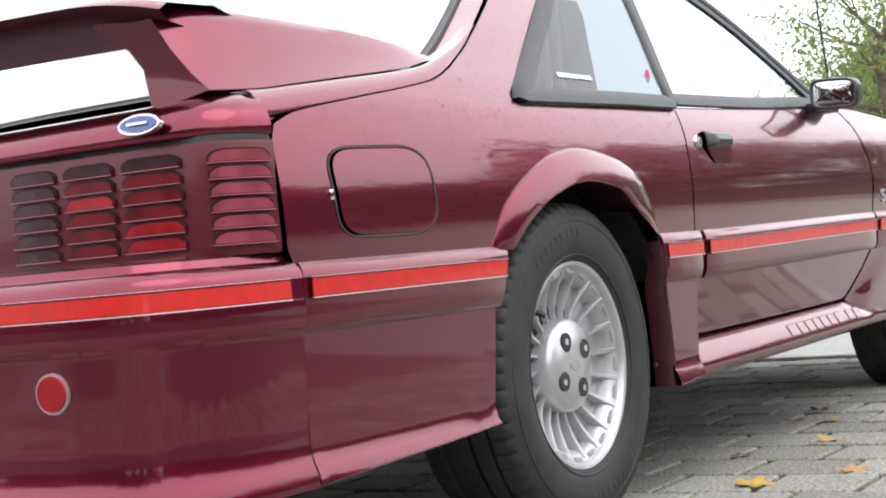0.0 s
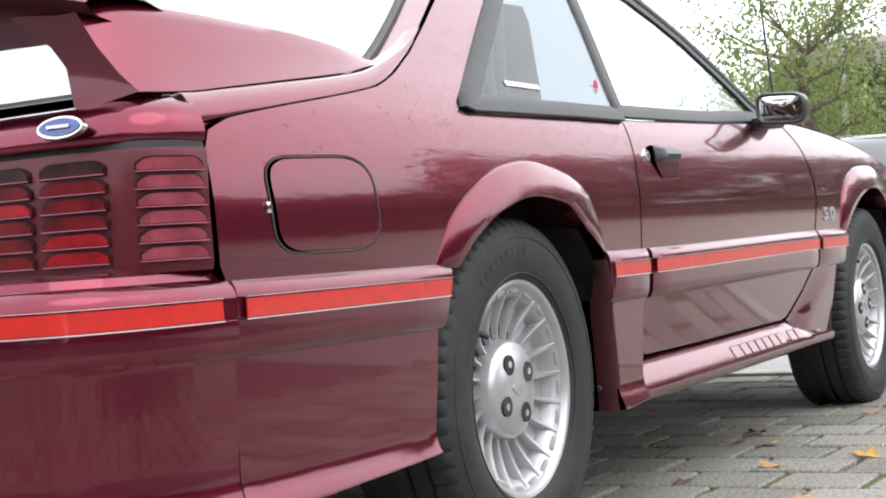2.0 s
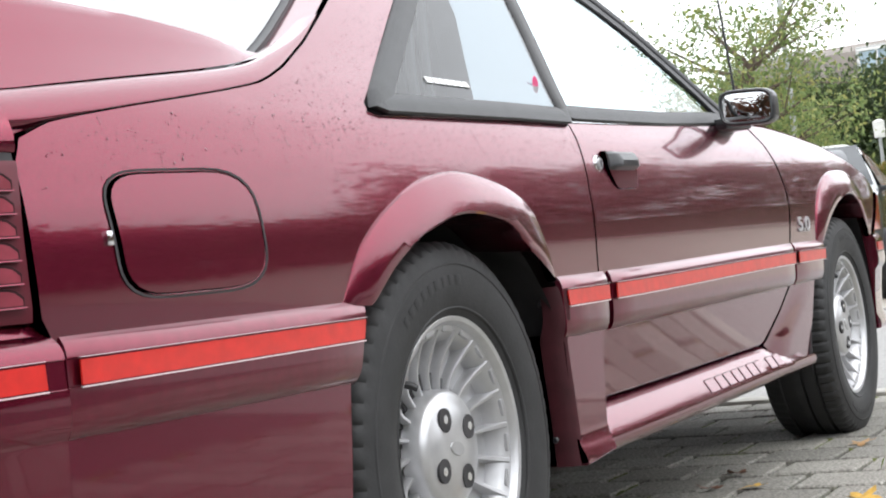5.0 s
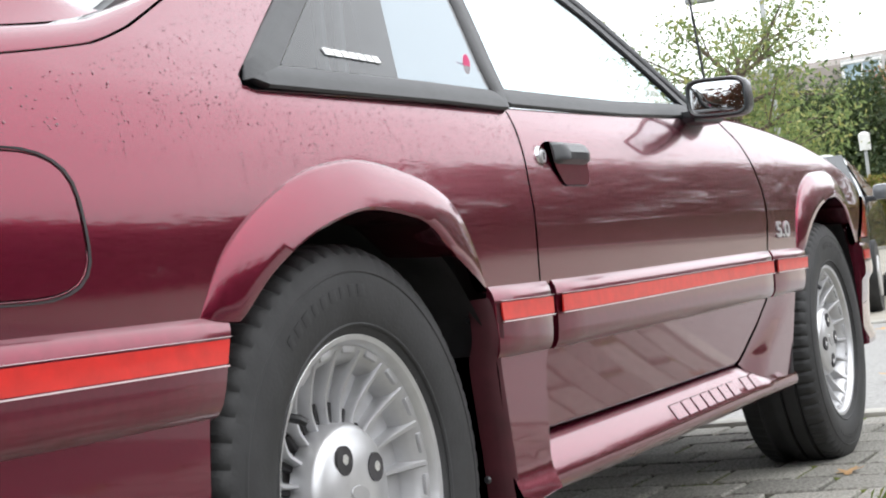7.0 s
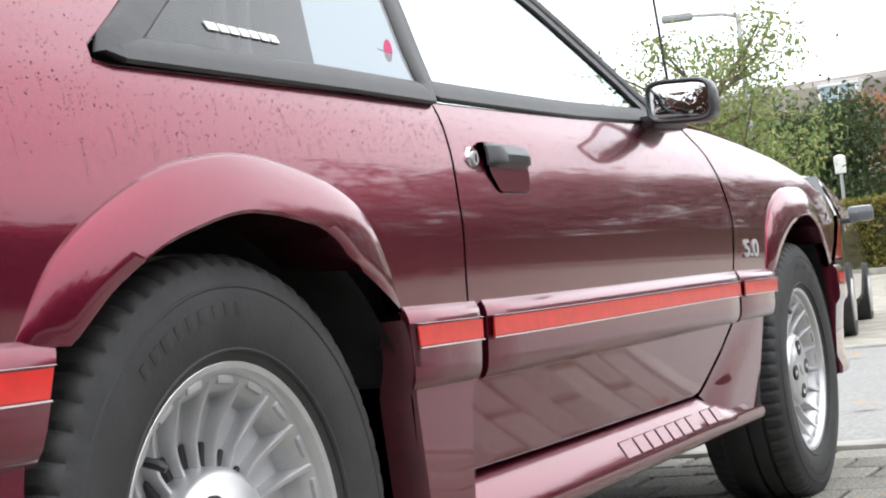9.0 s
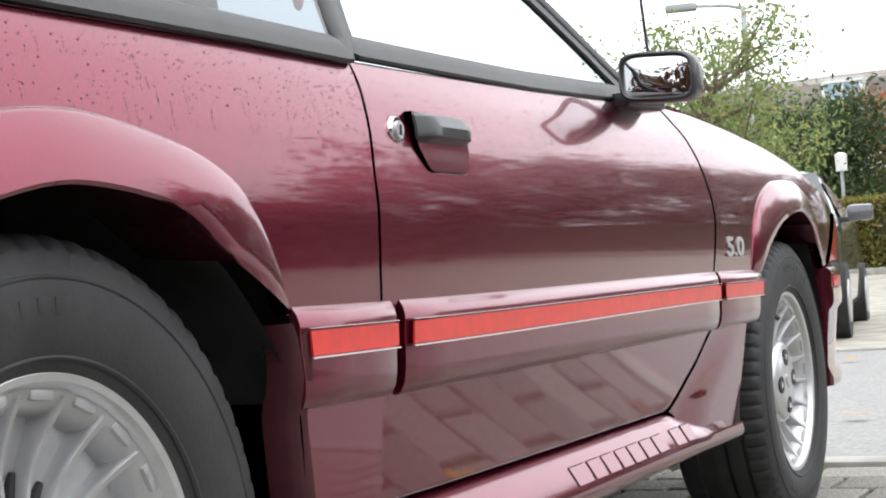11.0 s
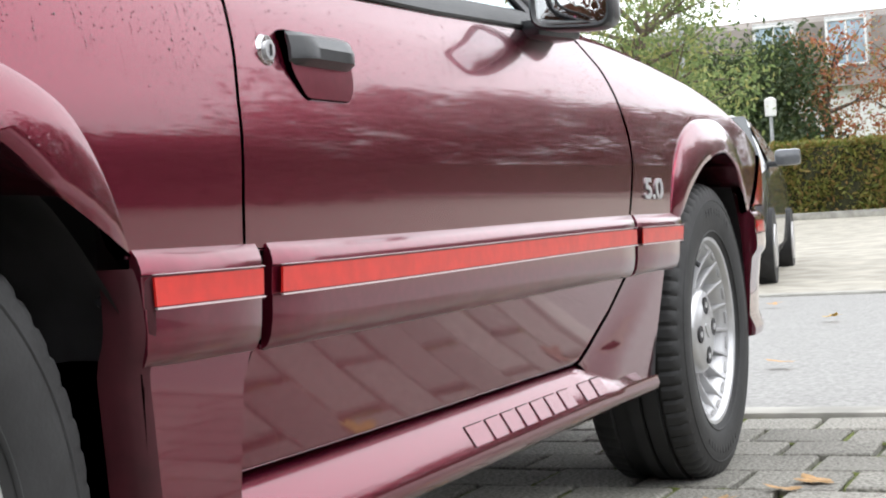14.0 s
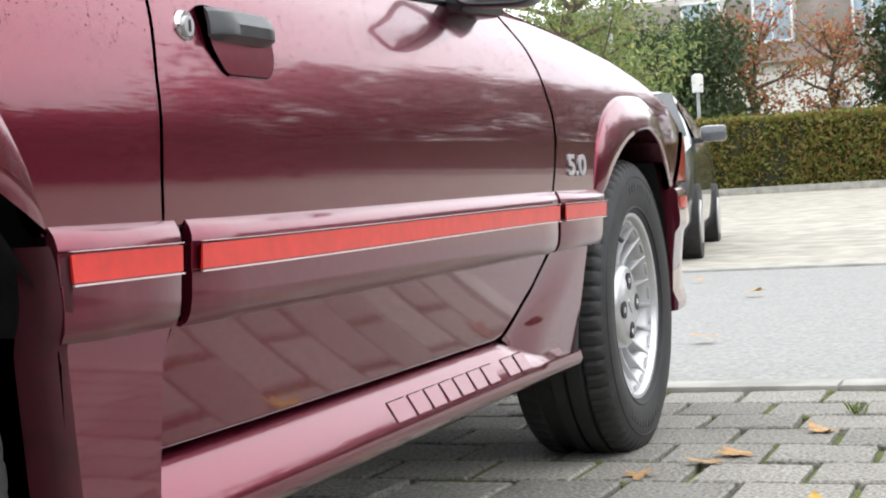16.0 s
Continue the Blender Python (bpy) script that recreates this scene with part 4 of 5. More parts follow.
def badge():
    cu = bpy.data.curves.new("engine_badge", "FONT")
    cu.body, cu.size, cu.extrude, cu.align_x = "5.0", 0.050, 0.0012, "LEFT"
    cu.offset, cu.bevel_depth = 0.0014, 0.0
    ob = bpy.data.objects.new("engine_badge_text", cu)
    scene.collection.objects.link(ob)
    me = bpy.data.meshes.new_from_object(ob.evaluated_get(bpy.context.evaluated_depsgraph_get()))
    bpy.data.objects.remove(ob)
    me.materials.append(material("badge_metal", (0.46, 0.46, 0.47), 0.35, 0.25, 0.3))
    b = new("engine_badge", me)
    b.parent = car
    tagged(b, "chrome engine badge reading 5.0")
    b.matrix_basis = Matrix.Translation((1.955, -skin(2.02, 0.6) - 0.002, 0.600)) @ pose(0, 0, 0, 90) @ Matrix.Diagonal((2.0, 1.05, 1, 1))


badge()

# name sticker on the quarter glass, as plain bars
x = 0.035
for k in range(7):
    w = 0.0165 if k else 0.021
    bm = bmesh.new()
    add_box(bm, (x + w / 2, -skin(x, 0.893) - 0.0080, 0.893), (w, 0.0015, 0.012), 0, pose(0, 0, 0, -30))
    part("sticker_bar", bm, STICKER, car)
    x += w + 0.0045


def headliner():
    rows = [[(x, v * (edge_y(x) - 0.03), EDGE_Z(x) - 0.012 + 0.025 * (1 - abs(v) ** 2.4)) for v in np.linspace(-1, 1, 13)] for x in np.linspace(0.5, 1.22, 8)]
    grid_mesh("headliner", rows, LINER, car, "pale grey roof lining")


LINER = material("pale_roof_lining", (0.45, 0.45, 0.44), 0.9, 0, 0, 30, 0.1)
headliner()

# small beads of rain on the upper panels of the side that is seen
rng = np.random.default_rng(4)
bead_v, bead_f = [], []


def bead(c, nrm, r, stretch=1.0):
    n = Vector(nrm).normalized()
    t = Vector((1, 0, 0))
    b = n.cross(t).normalized()
    base = len(bead_v)
    for ring, h in ((1.0, 0.0), (0.7, 0.38), (0.0, 0.55)):
        k = 6 if ring else 1
        for i in range(k):
            a = math.tau * i / 6
            bead_v.append(tuple(Vector(c) + (t * math.cos(a) + b * math.sin(a) * stretch) * r * ring + n * r * h))
    for i in range(6):
        j = (i + 1) % 6
        bead_f.append((base + i, base + j, base + 6 + j, base + 6 + i))
        bead_f.append((base + 6 + i, base + 6 + j, base + 12))


for _ in range(8000):
    x, z = rng.uniform(-0.75, 2.2), 0.62 + 0.42 * rng.beta(2.2, 1.6)
    top = np.interp(x, [-0.75, -0.44, -0.2, 0.1, 0.35, 0.40, 0.45, 0.6, 1.7, 2.2], [0.75, 0.84, 0.93, 1.09, 1.2, 0.83, 0.825, 0.83, 0.865, 0.85])
    if z > top or (-0.2 < x < 0.45 and z > 0.822 and z < 0.84 + (x + 0.2) * 0.6):
        continue
    if z < 0.74 and rng.random() < 0.75 * (0.74 - z) / 0.1 + 0.2:
        continue
    if x > 0.6 and rng.random() < 0.6:
        continue
    h = 0.004
    dz = float(skin(x, z + h) - skin(x, z - h)) / (2 * h)
    bead((x, -float(skin(x, z)) - 0.0002, z), (0, -1, -dz), rng.uniform(0.0004, 0.00095), rng.choice([1.0, 1.2, 2.2], p=[0.6, 0.3, 0.1]))
fl_o, fl_i = smooth_line(REAR_FLARE, 60), smooth_line(lip_span(REAR_LIP), 60)
for _ in range(500):
    i, u = rng.integers(10, 52), rng.uniform(0.08, 0.75)
    q = fl_o[i] + (fl_i[i] - fl_o[i]) * u
    y = skin(q[0], 0.60 + 0.25 * (q[1] - 0.60)) + 0.02 * u + 0.002 - (skin(q[0], 0.60) - skin(q[0], q[1])) * (1 - u) * 0.8
    bead((q[0], -float(y) - 0.001, q[1]), (0, -1, 0.35), rng.uniform(0.0005, 0.0011))
for _ in range(110):  # runs of beads that trail down
    x, z = rng.uniform(-0.72, 1.85), rng.uniform(0.74, 0.81)
    if x > 0.6 and rng.random() < 0.4:
        continue
    for k in range(rng.integers(4, 10)):
        z -= rng.uniform(0.002, 0.007)
        bead((x + rng.normal(0, 0.0004), -float(skin(x, z)) - 0.0002, z), (0, -1, 0.15), rng.uniform(0.00035, 0.0006), 2.0)
BEAD = material("rain_bead", (0.12, 0.016, 0.03), 0.08, 0, 0.6, 0)
beads = link_mesh("rain_bead", bead_v, bead_f, BEAD, car, "small beads of rain on the paint")
tagged(beads, kind="stuff")

# aerial on the front wing
bm = bmesh.new()
tube(bm, [(1.96, -0.755, 0.86), (1.95, -0.752, 0.90), (1.86, -0.735, 1.62)], [0.010, 0.004, 0.0016], 8)
part("aerial", bm, SATIN, car, "thin black whip aerial")
# round pink sticker inside the quarter glass
bm = bmesh.new()
add_cyl(bm, (0.545, -skin(0.545, 0.915) - 0.0075, 0.915), 0.016, 0.016, 0.001, "Y", 20)
part("round_sticker", bm, PINK, car, "pink round sticker")
# seat belt straps behind the quarter glass
for xx in (0.36, 0.44):
    bm = bmesh.new()
    tube(bm, [(xx, -0.62, 0.80), (xx + 0.02, -0.60, 0.95), (xx + 0.08, -0.58, 1.12)], [0.012, 0.010, 0.010], 6)
    part("belt_strap", bm, LINER, car, "pale seat belt strap")

# the body's panels drawn out along the car: (station, shift along x)
STRETCH = curve([(-1.15, -0.185), (-0.75, -0.185), (-0.40, 0.015), (0.0, 0.030), (0.30, 0.035), (0.50, -0.005), (0.62, -0.028), (1.15, -0.042), (1.70, -0.032), (1.90, -0.015), (2.10, 0.0), (3.60, 0.0)])
RAISE = curve([(-1.2, 0.0), (0.5, 0.0), (2.1, 0.014), (3.6, 0.014)])
for o in car.children_recursive:
    if o.type != "MESH" or o.matrix_basis != Matrix.Identity(4):
        continue
    up = o
    while up.parent is not None and up.parent != car:
        up = up.parent
    if up.type == "EMPTY":
        continue
    co = np.empty(len(o.data.vertices) * 3)
    o.data.vertices.foreach_get("co", co)
    x = co[0::3].copy()
    co[0::3] = x + STRETCH(x)
    co[2::3] += RAISE(x)
    o.data.vertices.foreach_set("co", co)
    o.data.update()

# ---------------------------------------------------------------- ground
ROAD = material("pale_road", (0.265, 0.26, 0.25), 0.8, 0, 0, 55, 0.22, 0.8, 120)
# yard asphalt darkened so that the lower body mirrors less light
ASPHALT = material("worn_asphalt", (0.050, 0.049, 0.048), 0.75, 0, 0, 1.2, 0.16, 0.6, 90)
LIGHT_BAY = material("pale_bay_paving", (0.36, 0.335, 0.285), 0.8, 0, 0, 3.5, 0.22, 0.5, 60)
CONCRETE = material("concrete_kerb", (0.34, 0.33, 0.30), 0.85, 0, 0, 6, 0.2, 0.4, 100)
SAND = material("joint_earth", (0.050, 0.048, 0.036), 0.95, 0, 0, 3.5, 0.3, 0.6, 80, second=(0.14, 0.19, 0.03))
BARK = material("tree_bark", (0.12, 0.09, 0.07), 0.9, 0, 0, 6, 0.3, 0.6, 40)
TRIM_GREY = material("galvanised_steel", (0.40, 0.41, 0.42), 0.45, 0.6, 0, 8, 0.15)
LAMP_GREY = material("grey_lamp_head", (0.30, 0.31, 0.32), 0.5, 0.2, 0, 8, 0.1)


def leaf_material(name, a, b, c):
    """Leaves that differ in colour one from the next."""
    m = bpy.data.materials.new(name)
    m.use_nodes = True
    nt = m.node_tree
    p = nt.nodes["Principled BSDF"]
    p.inputs["Roughness"].default_value = 0.55
    geo = nt.nodes.new("ShaderNodeNewGeometry")
    ramp = nt.nodes.new("ShaderNodeValToRGB")
    ramp.color_ramp.elements[0].color = (*a, 1)
    ramp.color_ramp.elements[1].color = (*c, 1)
    e = ramp.color_ramp.elements.new(0.6)
    e.color = (*b, 1)
    nt.links.new(geo.outputs["Random Per Island"], ramp.inputs[0])
    nt.links.new(ramp.outputs[0], p.inputs["Base Color"])
    tr = nt.nodes.new("ShaderNodeBsdfTranslucent")
    nt.links.new(ramp.outputs[0], tr.inputs["Color"])
    mix = nt.nodes.new("ShaderNodeMixShader")
    mix.inputs[0].default_value = 0.35
    out = nt.nodes["Material Output"]
    nt.links.new(p.outputs[0], mix.inputs[1])
    nt.links.new(tr.outputs[0], mix.inputs[2])
    nt.links.new(mix.outputs[0], out.inputs["Surface"])
    return m


HEDGE = leaf_material("hedge_leaf", (0.12, 0.155, 0.025), (0.23, 0.22, 0.05), (0.30, 0.165, 0.055))
GREEN = leaf_material("green_leaf", (0.13, 0.19, 0.06), (0.21, 0.28, 0.10), (0.36, 0.35, 0.12))
DARKGREEN = leaf_material("dark_conifer_leaf", (0.035, 0.060, 0.022), (0.055, 0.085, 0.03), (0.10, 0.12, 0.04))
AUTUMN = leaf_material("autumn_leaf", (0.42, 0.10, 0.06), (0.44, 0.20, 0.09), (0.28, 0.28, 0.09))
RUSSET = leaf_material("russet_leaf", (0.09, 0.035, 0.013), (0.12, 0.035, 0.015), (0.06, 0.05, 0.016))

FAR_RISE = 0.45  # the strip across the road climbs gently to the hedge
bm = bmesh.new()
bmesh.ops.create_grid(bm, x_segments=2, y_segments=2, size=600)
g = part("ground", bm, ASPHALT, None)
g.location = (20, 0, -0.036)
tagged(g, "dark grey asphalt yard, darkened for reflections in the paint", "ground", kind="structure")
bm = bmesh.new()
add_box(bm, (7.05, 4.0, -0.032), (7.1, 60, 0.012))
tagged(part("road", bm, ROAD, None), "pale grey asphalt road before the hedge", "road", kind="structure")
bm = bmesh.new()
add_box(bm, (-0.26, -0.45, -0.0265), (7.48, 5.7, 0.020))
bay = part("pavement", bm, SAND, None)
tagged(bay, "parking bay of grey concrete pavers with mossy joints", "pavement", kind="structure")
bm = bmesh.new()
add_box(bm, (20.75, 4.0, -0.024 + 0.5 * FAR_RISE), (20.6, 60, 0.012), 0, pose(0, 0, 0, 0, -math.degrees(math.atan(FAR_RISE / 20.5))))
b2 = part("pavement_far", bm, LIGHT_BAY, None)
tagged(b2, "pale paved strip across the road", "pavement", kind="structure")
for k in range(8):
    bm = bmesh.new()
    add_box(bm, (3.555, -2.94 + k * 0.72, -0.012), (0.14, 0.712, 0.05), 0.006)
    st = part("kerb_stone", bm, CONCRETE, bay)
bm = bmesh.new()
add_box(bm, (10.45, 4.0, -0.018), (0.2, 60, 0.02), 0.004)
tagged(part("kerb_far", bm, CONCRETE, None), "flush concrete edging across the road", "kerb", kind="structure")
bm = bmesh.new()
add_box(bm, (30.9, 4.0, FAR_RISE + 0.04), (0.15, 60, 0.16), 0.02)
tagged(part("kerb_hedge", bm, CONCRETE, None), "low kerb before the hedge", "kerb", kind="structure")


bm = bmesh.new()
add_box(bm, (62.0, 0.0, FAR_RISE - 0.06), (62.0, 90, 0.06))
tagged(part("ground_garden", bm, SAND, None), "dark garden soil and grass behind the hedge", "ground", kind="structure")

# ---------------------------------------------------------------- plants
def leaf_cloud(name, centres, sizes, mat, parent, seed, label=""):
    """Small folded leaves, one island each."""
    r = np.random.default_rng(seed)
    n = len(centres)
    c = np.asarray(centres)
    u = r.normal(size=(n, 3))
    u /= np.linalg.norm(u, axis=1)[:, None]
    v = np.cross(u, r.normal(size=(n, 3)))
    v /= np.linalg.norm(v, axis=1)[:, None]
    w = np.cross(u, v)
    s = np.asarray(sizes)[:, None]
    quad = np.stack([c - u * s, c + v * s * 0.45 + w * s * 0.15, c + u * s, c - v * s * 0.45 + w * s * 0.15], 1).reshape(-1, 3)
    me = bpy.data.meshes.new(name)
    me.from_pydata([tuple(p) for p in quad.tolist()], [], [(4 * i, 4 * i + 1, 4 * i + 2, 4 * i + 3) for i in range(n)])
    me.materials.append(mat)
    ob = new(name, me)
    if parent is not None:
        ob.parent = parent
    if label:
        tagged(ob, label)
    return ob


def tree(loc, height, radius, mat, seed, label, leaves=5000, leaf=0.12, stem=0.25, squash=1.0, sparse=1.0, name="tree"):
    r = np.random.default_rng(seed)
    t = empty(name)
    tagged(t, label, "tree", group="trees")
    bm = bmesh.new()
    top = height * 0.72
    pts = [(0.15 * math.sin(k * 1.3 + seed), 0.12 * math.cos(k * 1.7 + seed), top * k / 6) for k in range(7)]
    tr = 0.020 * height + 0.03
    tube(bm, pts, [tr * (1.15 - 0.15 * k) for k in range(7)], 10)
    tips = []
    for k in range(16):
        h = height * (stem + (0.85 - stem) * (k + r.random()) / 16)
        a = k * 2.4 + r.random()
        reach = radius * (0.55 + 0.5 * r.random()) * math.sin(math.pi * min(1, 0.18 + 0.82 * (h - stem * height) / ((1 - stem) * height))) ** 0.6
        b = np.array([0.0, 0.0, min(h, top) * 0.92])
        e = np.array([math.cos(a) * reach, math.sin(a) * reach, h + 0.25 * reach])
        m = 0.5 * (b + e) + np.array([0, 0, -0.06 * reach])
        tube(bm, [b, m, e], [tr * 0.42, tr * 0.25, tr * 0.08], 6)
        tips += [e, 0.6 * e + 0.4 * m, m]
        for q in range(3):
            f = e + r.normal(size=3) * radius * 0.22
            tube(bm, [m, f], [tr * 0.14, tr * 0.05], 5)
            tips.append(f)
    part("trunk", bm, BARK, t, "brown trunk and limbs")
    tips = np.array(tips)
    pick = tips[r.integers(0, len(tips), leaves)]
    off = r.normal(size=(leaves, 3)) * radius * 0.17 * sparse
    off[:, 2] *= 0.8 * squash
    c = pick + off
    leaf_cloud("crown", c, leaf * (0.6 + 0.8 * r.random(leaves)), mat, t, seed + 1, "loose leafy crown")
    t.location = loc
    return t


tree((23.0, 5.15, 0.25), 4.9, 1.5, GREEN, 11, "young light-green street tree behind the parked car", 8000, 0.048, 0.22, 1.0, 0.85)
tree((26.5, 6.4, FAR_RISE - 0.03), 3.6, 1.6, GREEN, 17, "light-green bushy tree beside the hedge", 9000, 0.055, 0.1)
tree((37.0, 6.9, FAR_RISE - 0.03), 4.2, 2.0, DARKGREEN, 23, "dense dark evergreen bush behind the hedge", 30000, 0.08, 0.02, 1.0, 1.25)
tree((38.5, 5.0, FAR_RISE - 0.03), 5.2, 1.1, AUTUMN, 31, "thin autumn tree with red leaves", 2600, 0.06, 0.3)
tree((39.5, 3.2, FAR_RISE - 0.03), 5.0, 1.1, AUTUMN, 37, "thin autumn tree with red leaves", 2400, 0.06, 0.3)
tree((40.0, 0.6, FAR_RISE - 0.03), 5.6, 1.7, DARKGREEN, 41, "dense dark evergreen bush behind the hedge", 26000, 0.085, 0.05, 1.0, 1.2)
tree((40.0, -1.5, FAR_RISE - 0.03), 5.4, 2.4, GREEN, 43, "light-green bushy tree beside the hedge", 9000, 0.08, 0.1)
# the tree belt on the other side of the yard, mirrored in the paint
belt = [(x, -17.0 - (k % 2), 2.7 + 0.02 * max(0, x)) for k, x in enumerate((-12, -8.5, -5, -1.5, 2, 5.5, 9, 12.5, 16, 20, 24))]
belt += [(28, -17.5, 4.5), (33, -17, 9.0), (38, -16, 10.5), (43, -14.5, 11.0), (48, -12.5, 10.5), (53, -10, 10.0)]
# unseen trees behind the camera, added to darken reflections in tail and bumper
belt += [(-17, -14, 6.0), (-18.5, -10, 6.5), (-19, -6, 6.5), (-19, -2, 5.5), (-19, 2, 3.0), (-18.5, 6.5, 2.4), (-18, 11, 2.6)]
for i, (x, y, h) in enumerate(belt):
    tree((x, y, -0.03), h, 2.4 + 0.012 * abs(x), RUSSET, 60 + i, "russet autumn tree round the yard, out of view", 3400, 0.22, 0.05, 1.0, 1.2)


def hedge():
    h = empty("hedge")
    tagged(h, "long clipped hedge turning yellow and brown", "hedge")
    bm = bmesh.new()
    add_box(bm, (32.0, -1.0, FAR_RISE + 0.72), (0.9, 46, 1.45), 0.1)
    # plain box; its dark colour stands for the shade between leaves
    part("inner_core", bm, material("hedge_shade", (0.035, 0.035, 0.014), 0.9, 0, 0, 9, 0.4), h, "solid core coloured as the shaded inside of the hedge")
    r = np.random.default_rng(9)
    n = 46000
    c = np.stack([r.normal(31.52, 0.06, n), r.uniform(-6, 13, n), r.uniform(0.02, 1.56, n)], 1)
    k = n // 5
    c[:k, 0] = r.uniform(31.5, 32.5, k)
    c[:k, 2] = r.normal(1.52, 0.05, k)
    c[:, 0] += 0.06 * np.sin(c[:, 1] * 2.1) + 0.05 * np.sin(c[:, 1] * 5.3 + c[:, 2] * 4)
    c[:, 2] += FAR_RISE
    leaf_cloud("leaf_face", c, 0.055 * (0.6 + 0.8 * r.random(n)), HEDGE, h, 10, "small hedge leaves, green to brown")


hedge()

# ---------------------------------------------------------------- lamp posts
def street_lamp(loc):
    t = empty("street_lamp")
    tagged(t, "tall grey street lamp with a flat head on a bent arm", "street lamp")
    bm = bmesh.new()
    tube(bm, [(0, 0, 0), (0, 0, 1.0), (0, 0, 4.9)], [0.07, 0.06, 0.045], 12)
    part("pole", bm, TRIM_GREY, t, "grey steel pole")
    bm = bmesh.new()
    tube(bm, [(0, 0, 4.86), (-0.08, 0.25, 4.93), (-0.2, 0.75, 4.97)], [0.04, 0.035, 0.03], 10)
    part("arm", bm, TRIM_GREY, t, "short outreach arm")
    bm = bmesh.new()
    add_box(bm, (-0.30, 1.0, 4.96), (0.24, 0.55, 0.13), 0.05, pose(0, 0, 0, 0, 0, 16))
    part("lamp_head", bm, LAMP_GREY, t, "flat grey lamp head")
    t.location = loc


street_lamp((25.4, 5.2, 0.30))


def post_lamp(loc):
    t = empty("post_lamp")
    tagged(t, "slim grey garden lamp post with white top", "lamp post")
    bm = bmesh.new()
    tube(bm, [(0, 0, 0), (0, 0, 2.3)], [0.045, 0.04], 10)
    part("pole", bm, TRIM_GREY, t)
    bm = bmesh.new()
    add_cyl(bm, (0, 0, 2.46), 0.12, 0.13, 0.36, "Z", 20)
    add_cyl(bm, (0, 0, 2.66), 0.14, 0.05, 0.05, "Z", 20)
    part("shade", bm, material("white_lamp_shade", (0.75, 0.75, 0.73), 0.5, 0, 0, 6, 0.06), t, "white cylindrical shade")
    t.location = loc


post_lamp((33.2, 5.35, FAR_RISE - 0.03))

# ---------------------------------------------------------------- house
RENDER = material("white_render", (0.78, 0.77, 0.74), 0.85, 0, 0, 2, 0.06, 0.3, 60)
ROOF = material("grey_brown_roof_tile", (0.20, 0.175, 0.155), 0.8, 0, 0, 1.4, 0.2, 0.5, 30)
ROOF_LIGHT = material("zinc_verge", (0.45, 0.45, 0.44), 0.5, 0.3, 0, 4, 0.1)
# pale blue base colour carries the sky's reflection in the house windows
PANE = material("sky_tinted_pane", (0.30, 0.40, 0.48), 0.08, 0, 0.5, 2, 0.2)
WFRAME = material("white_window_frame", (0.75, 0.75, 0.75), 0.5, 0, 0, 4, 0.05)


def house():
    t = empty("house")
    tagged(t, "white rendered house with a grey mansard roof and dormer windows", "house")
    x0, y0, y1, eave = 50.0, -6.0, 14.5, 3.6
    bm = bmesh.new()
    add_box(bm, (x0 + 4, (y0 + y1) / 2, eave / 2 - 0.3), (8, y1 - y0, eave + 0.6))
    part("wall", bm, RENDER, t, "white rendered wall")
    rows = [[(x0 - 0.4, y, eave - 0.05) for y in (y0 - .3, y1 + .3)], [(x0 + 0.9, y, eave + 2.2) for y in (y0, y1 - 0.8)], [(x0 + 4.0, y, eave + 2.8) for y in (y0, y1 - 2.5)], [(x0 + 7.0, y, eave + 2.2) for y in (y0, y1 - 0.8)], [(x0 + 8.4, y, eave - 0.05) for y in (y0 - .3, y1 + .3)]]
    grid_mesh("roof", rows, ROOF, t, "grey-brown tiled mansard roof", 20)
    grid_mesh("roof_side", [[(x0 - 0.4, y1 + 0.3, eave - 0.05), (x0 + 8.4, y1 + 0.3, eave - 0.05)], [(x0 + 0.9, y1 - 0.8, eave + 2.2), (x0 + 7.0, y1 - 0.8, eave + 2.2)], [(x0 + 4.0, y1 - 2.5, eave + 2.8), (x0 + 4.01, y1 - 2.5, eave + 2.8)]], ROOF, t, "tiled roof end", 20)
    bm = bmesh.new()
    tube(bm, [(x0 - 0.45, y1 + 0.3, eave), (x0 + 0.85, y1 - 0.8, eave + 2.25), (x0 + 4.0, y1 - 2.5, eave + 2.85)], [0.12, 0.12, 0.12], 6)
    part("verge", bm, ROOF_LIGHT, t, "pale roof verge")
    for yc in (8.6, 6.3, 3.2, 0.9):
        bm = bmesh.new()
        add_box(bm, (x0 + 0.55, yc, eave + 1.35), (1.2, 1.35, 1.7), 0.03)
        d = part("dormer", bm, ROOF_LIGHT, t, "zinc-clad dormer")
        for k in (-0.3, 0.3):
            bm = bmesh.new()
            add_box(bm, (x0 - 0.06, yc + k, eave + 1.35), (0.05, 0.52, 1.35), 0.01)
            part("pane", bm, PANE, d, "window pane coloured as if reflecting sky")
        bm = bmesh.new()
        for k in (-0.6, 0.0, 0.6):
            add_box(bm, (x0 - 0.09, yc + k, eave + 1.35), (0.08, 0.07, 1.5), 0.01)
        for zz in (0.63, 2.07):
            add_box(bm, (x0 - 0.09, yc, eave + zz), (0.10, 1.28, 0.08), 0.01)
        part("window_frame", bm, WFRAME, d, "white window frame")
    for yc in (7.5, 4.5, 1.0):
        bm = bmesh.new()
        add_box(bm, (x0 - 0.01, yc, 1.5), (0.05, 1.1, 1.3), 0.01)
        part("window", bm, PANE, t, "ground-floor window")

    t.location = (0, 0, FAR_RISE + 0.5)


house()


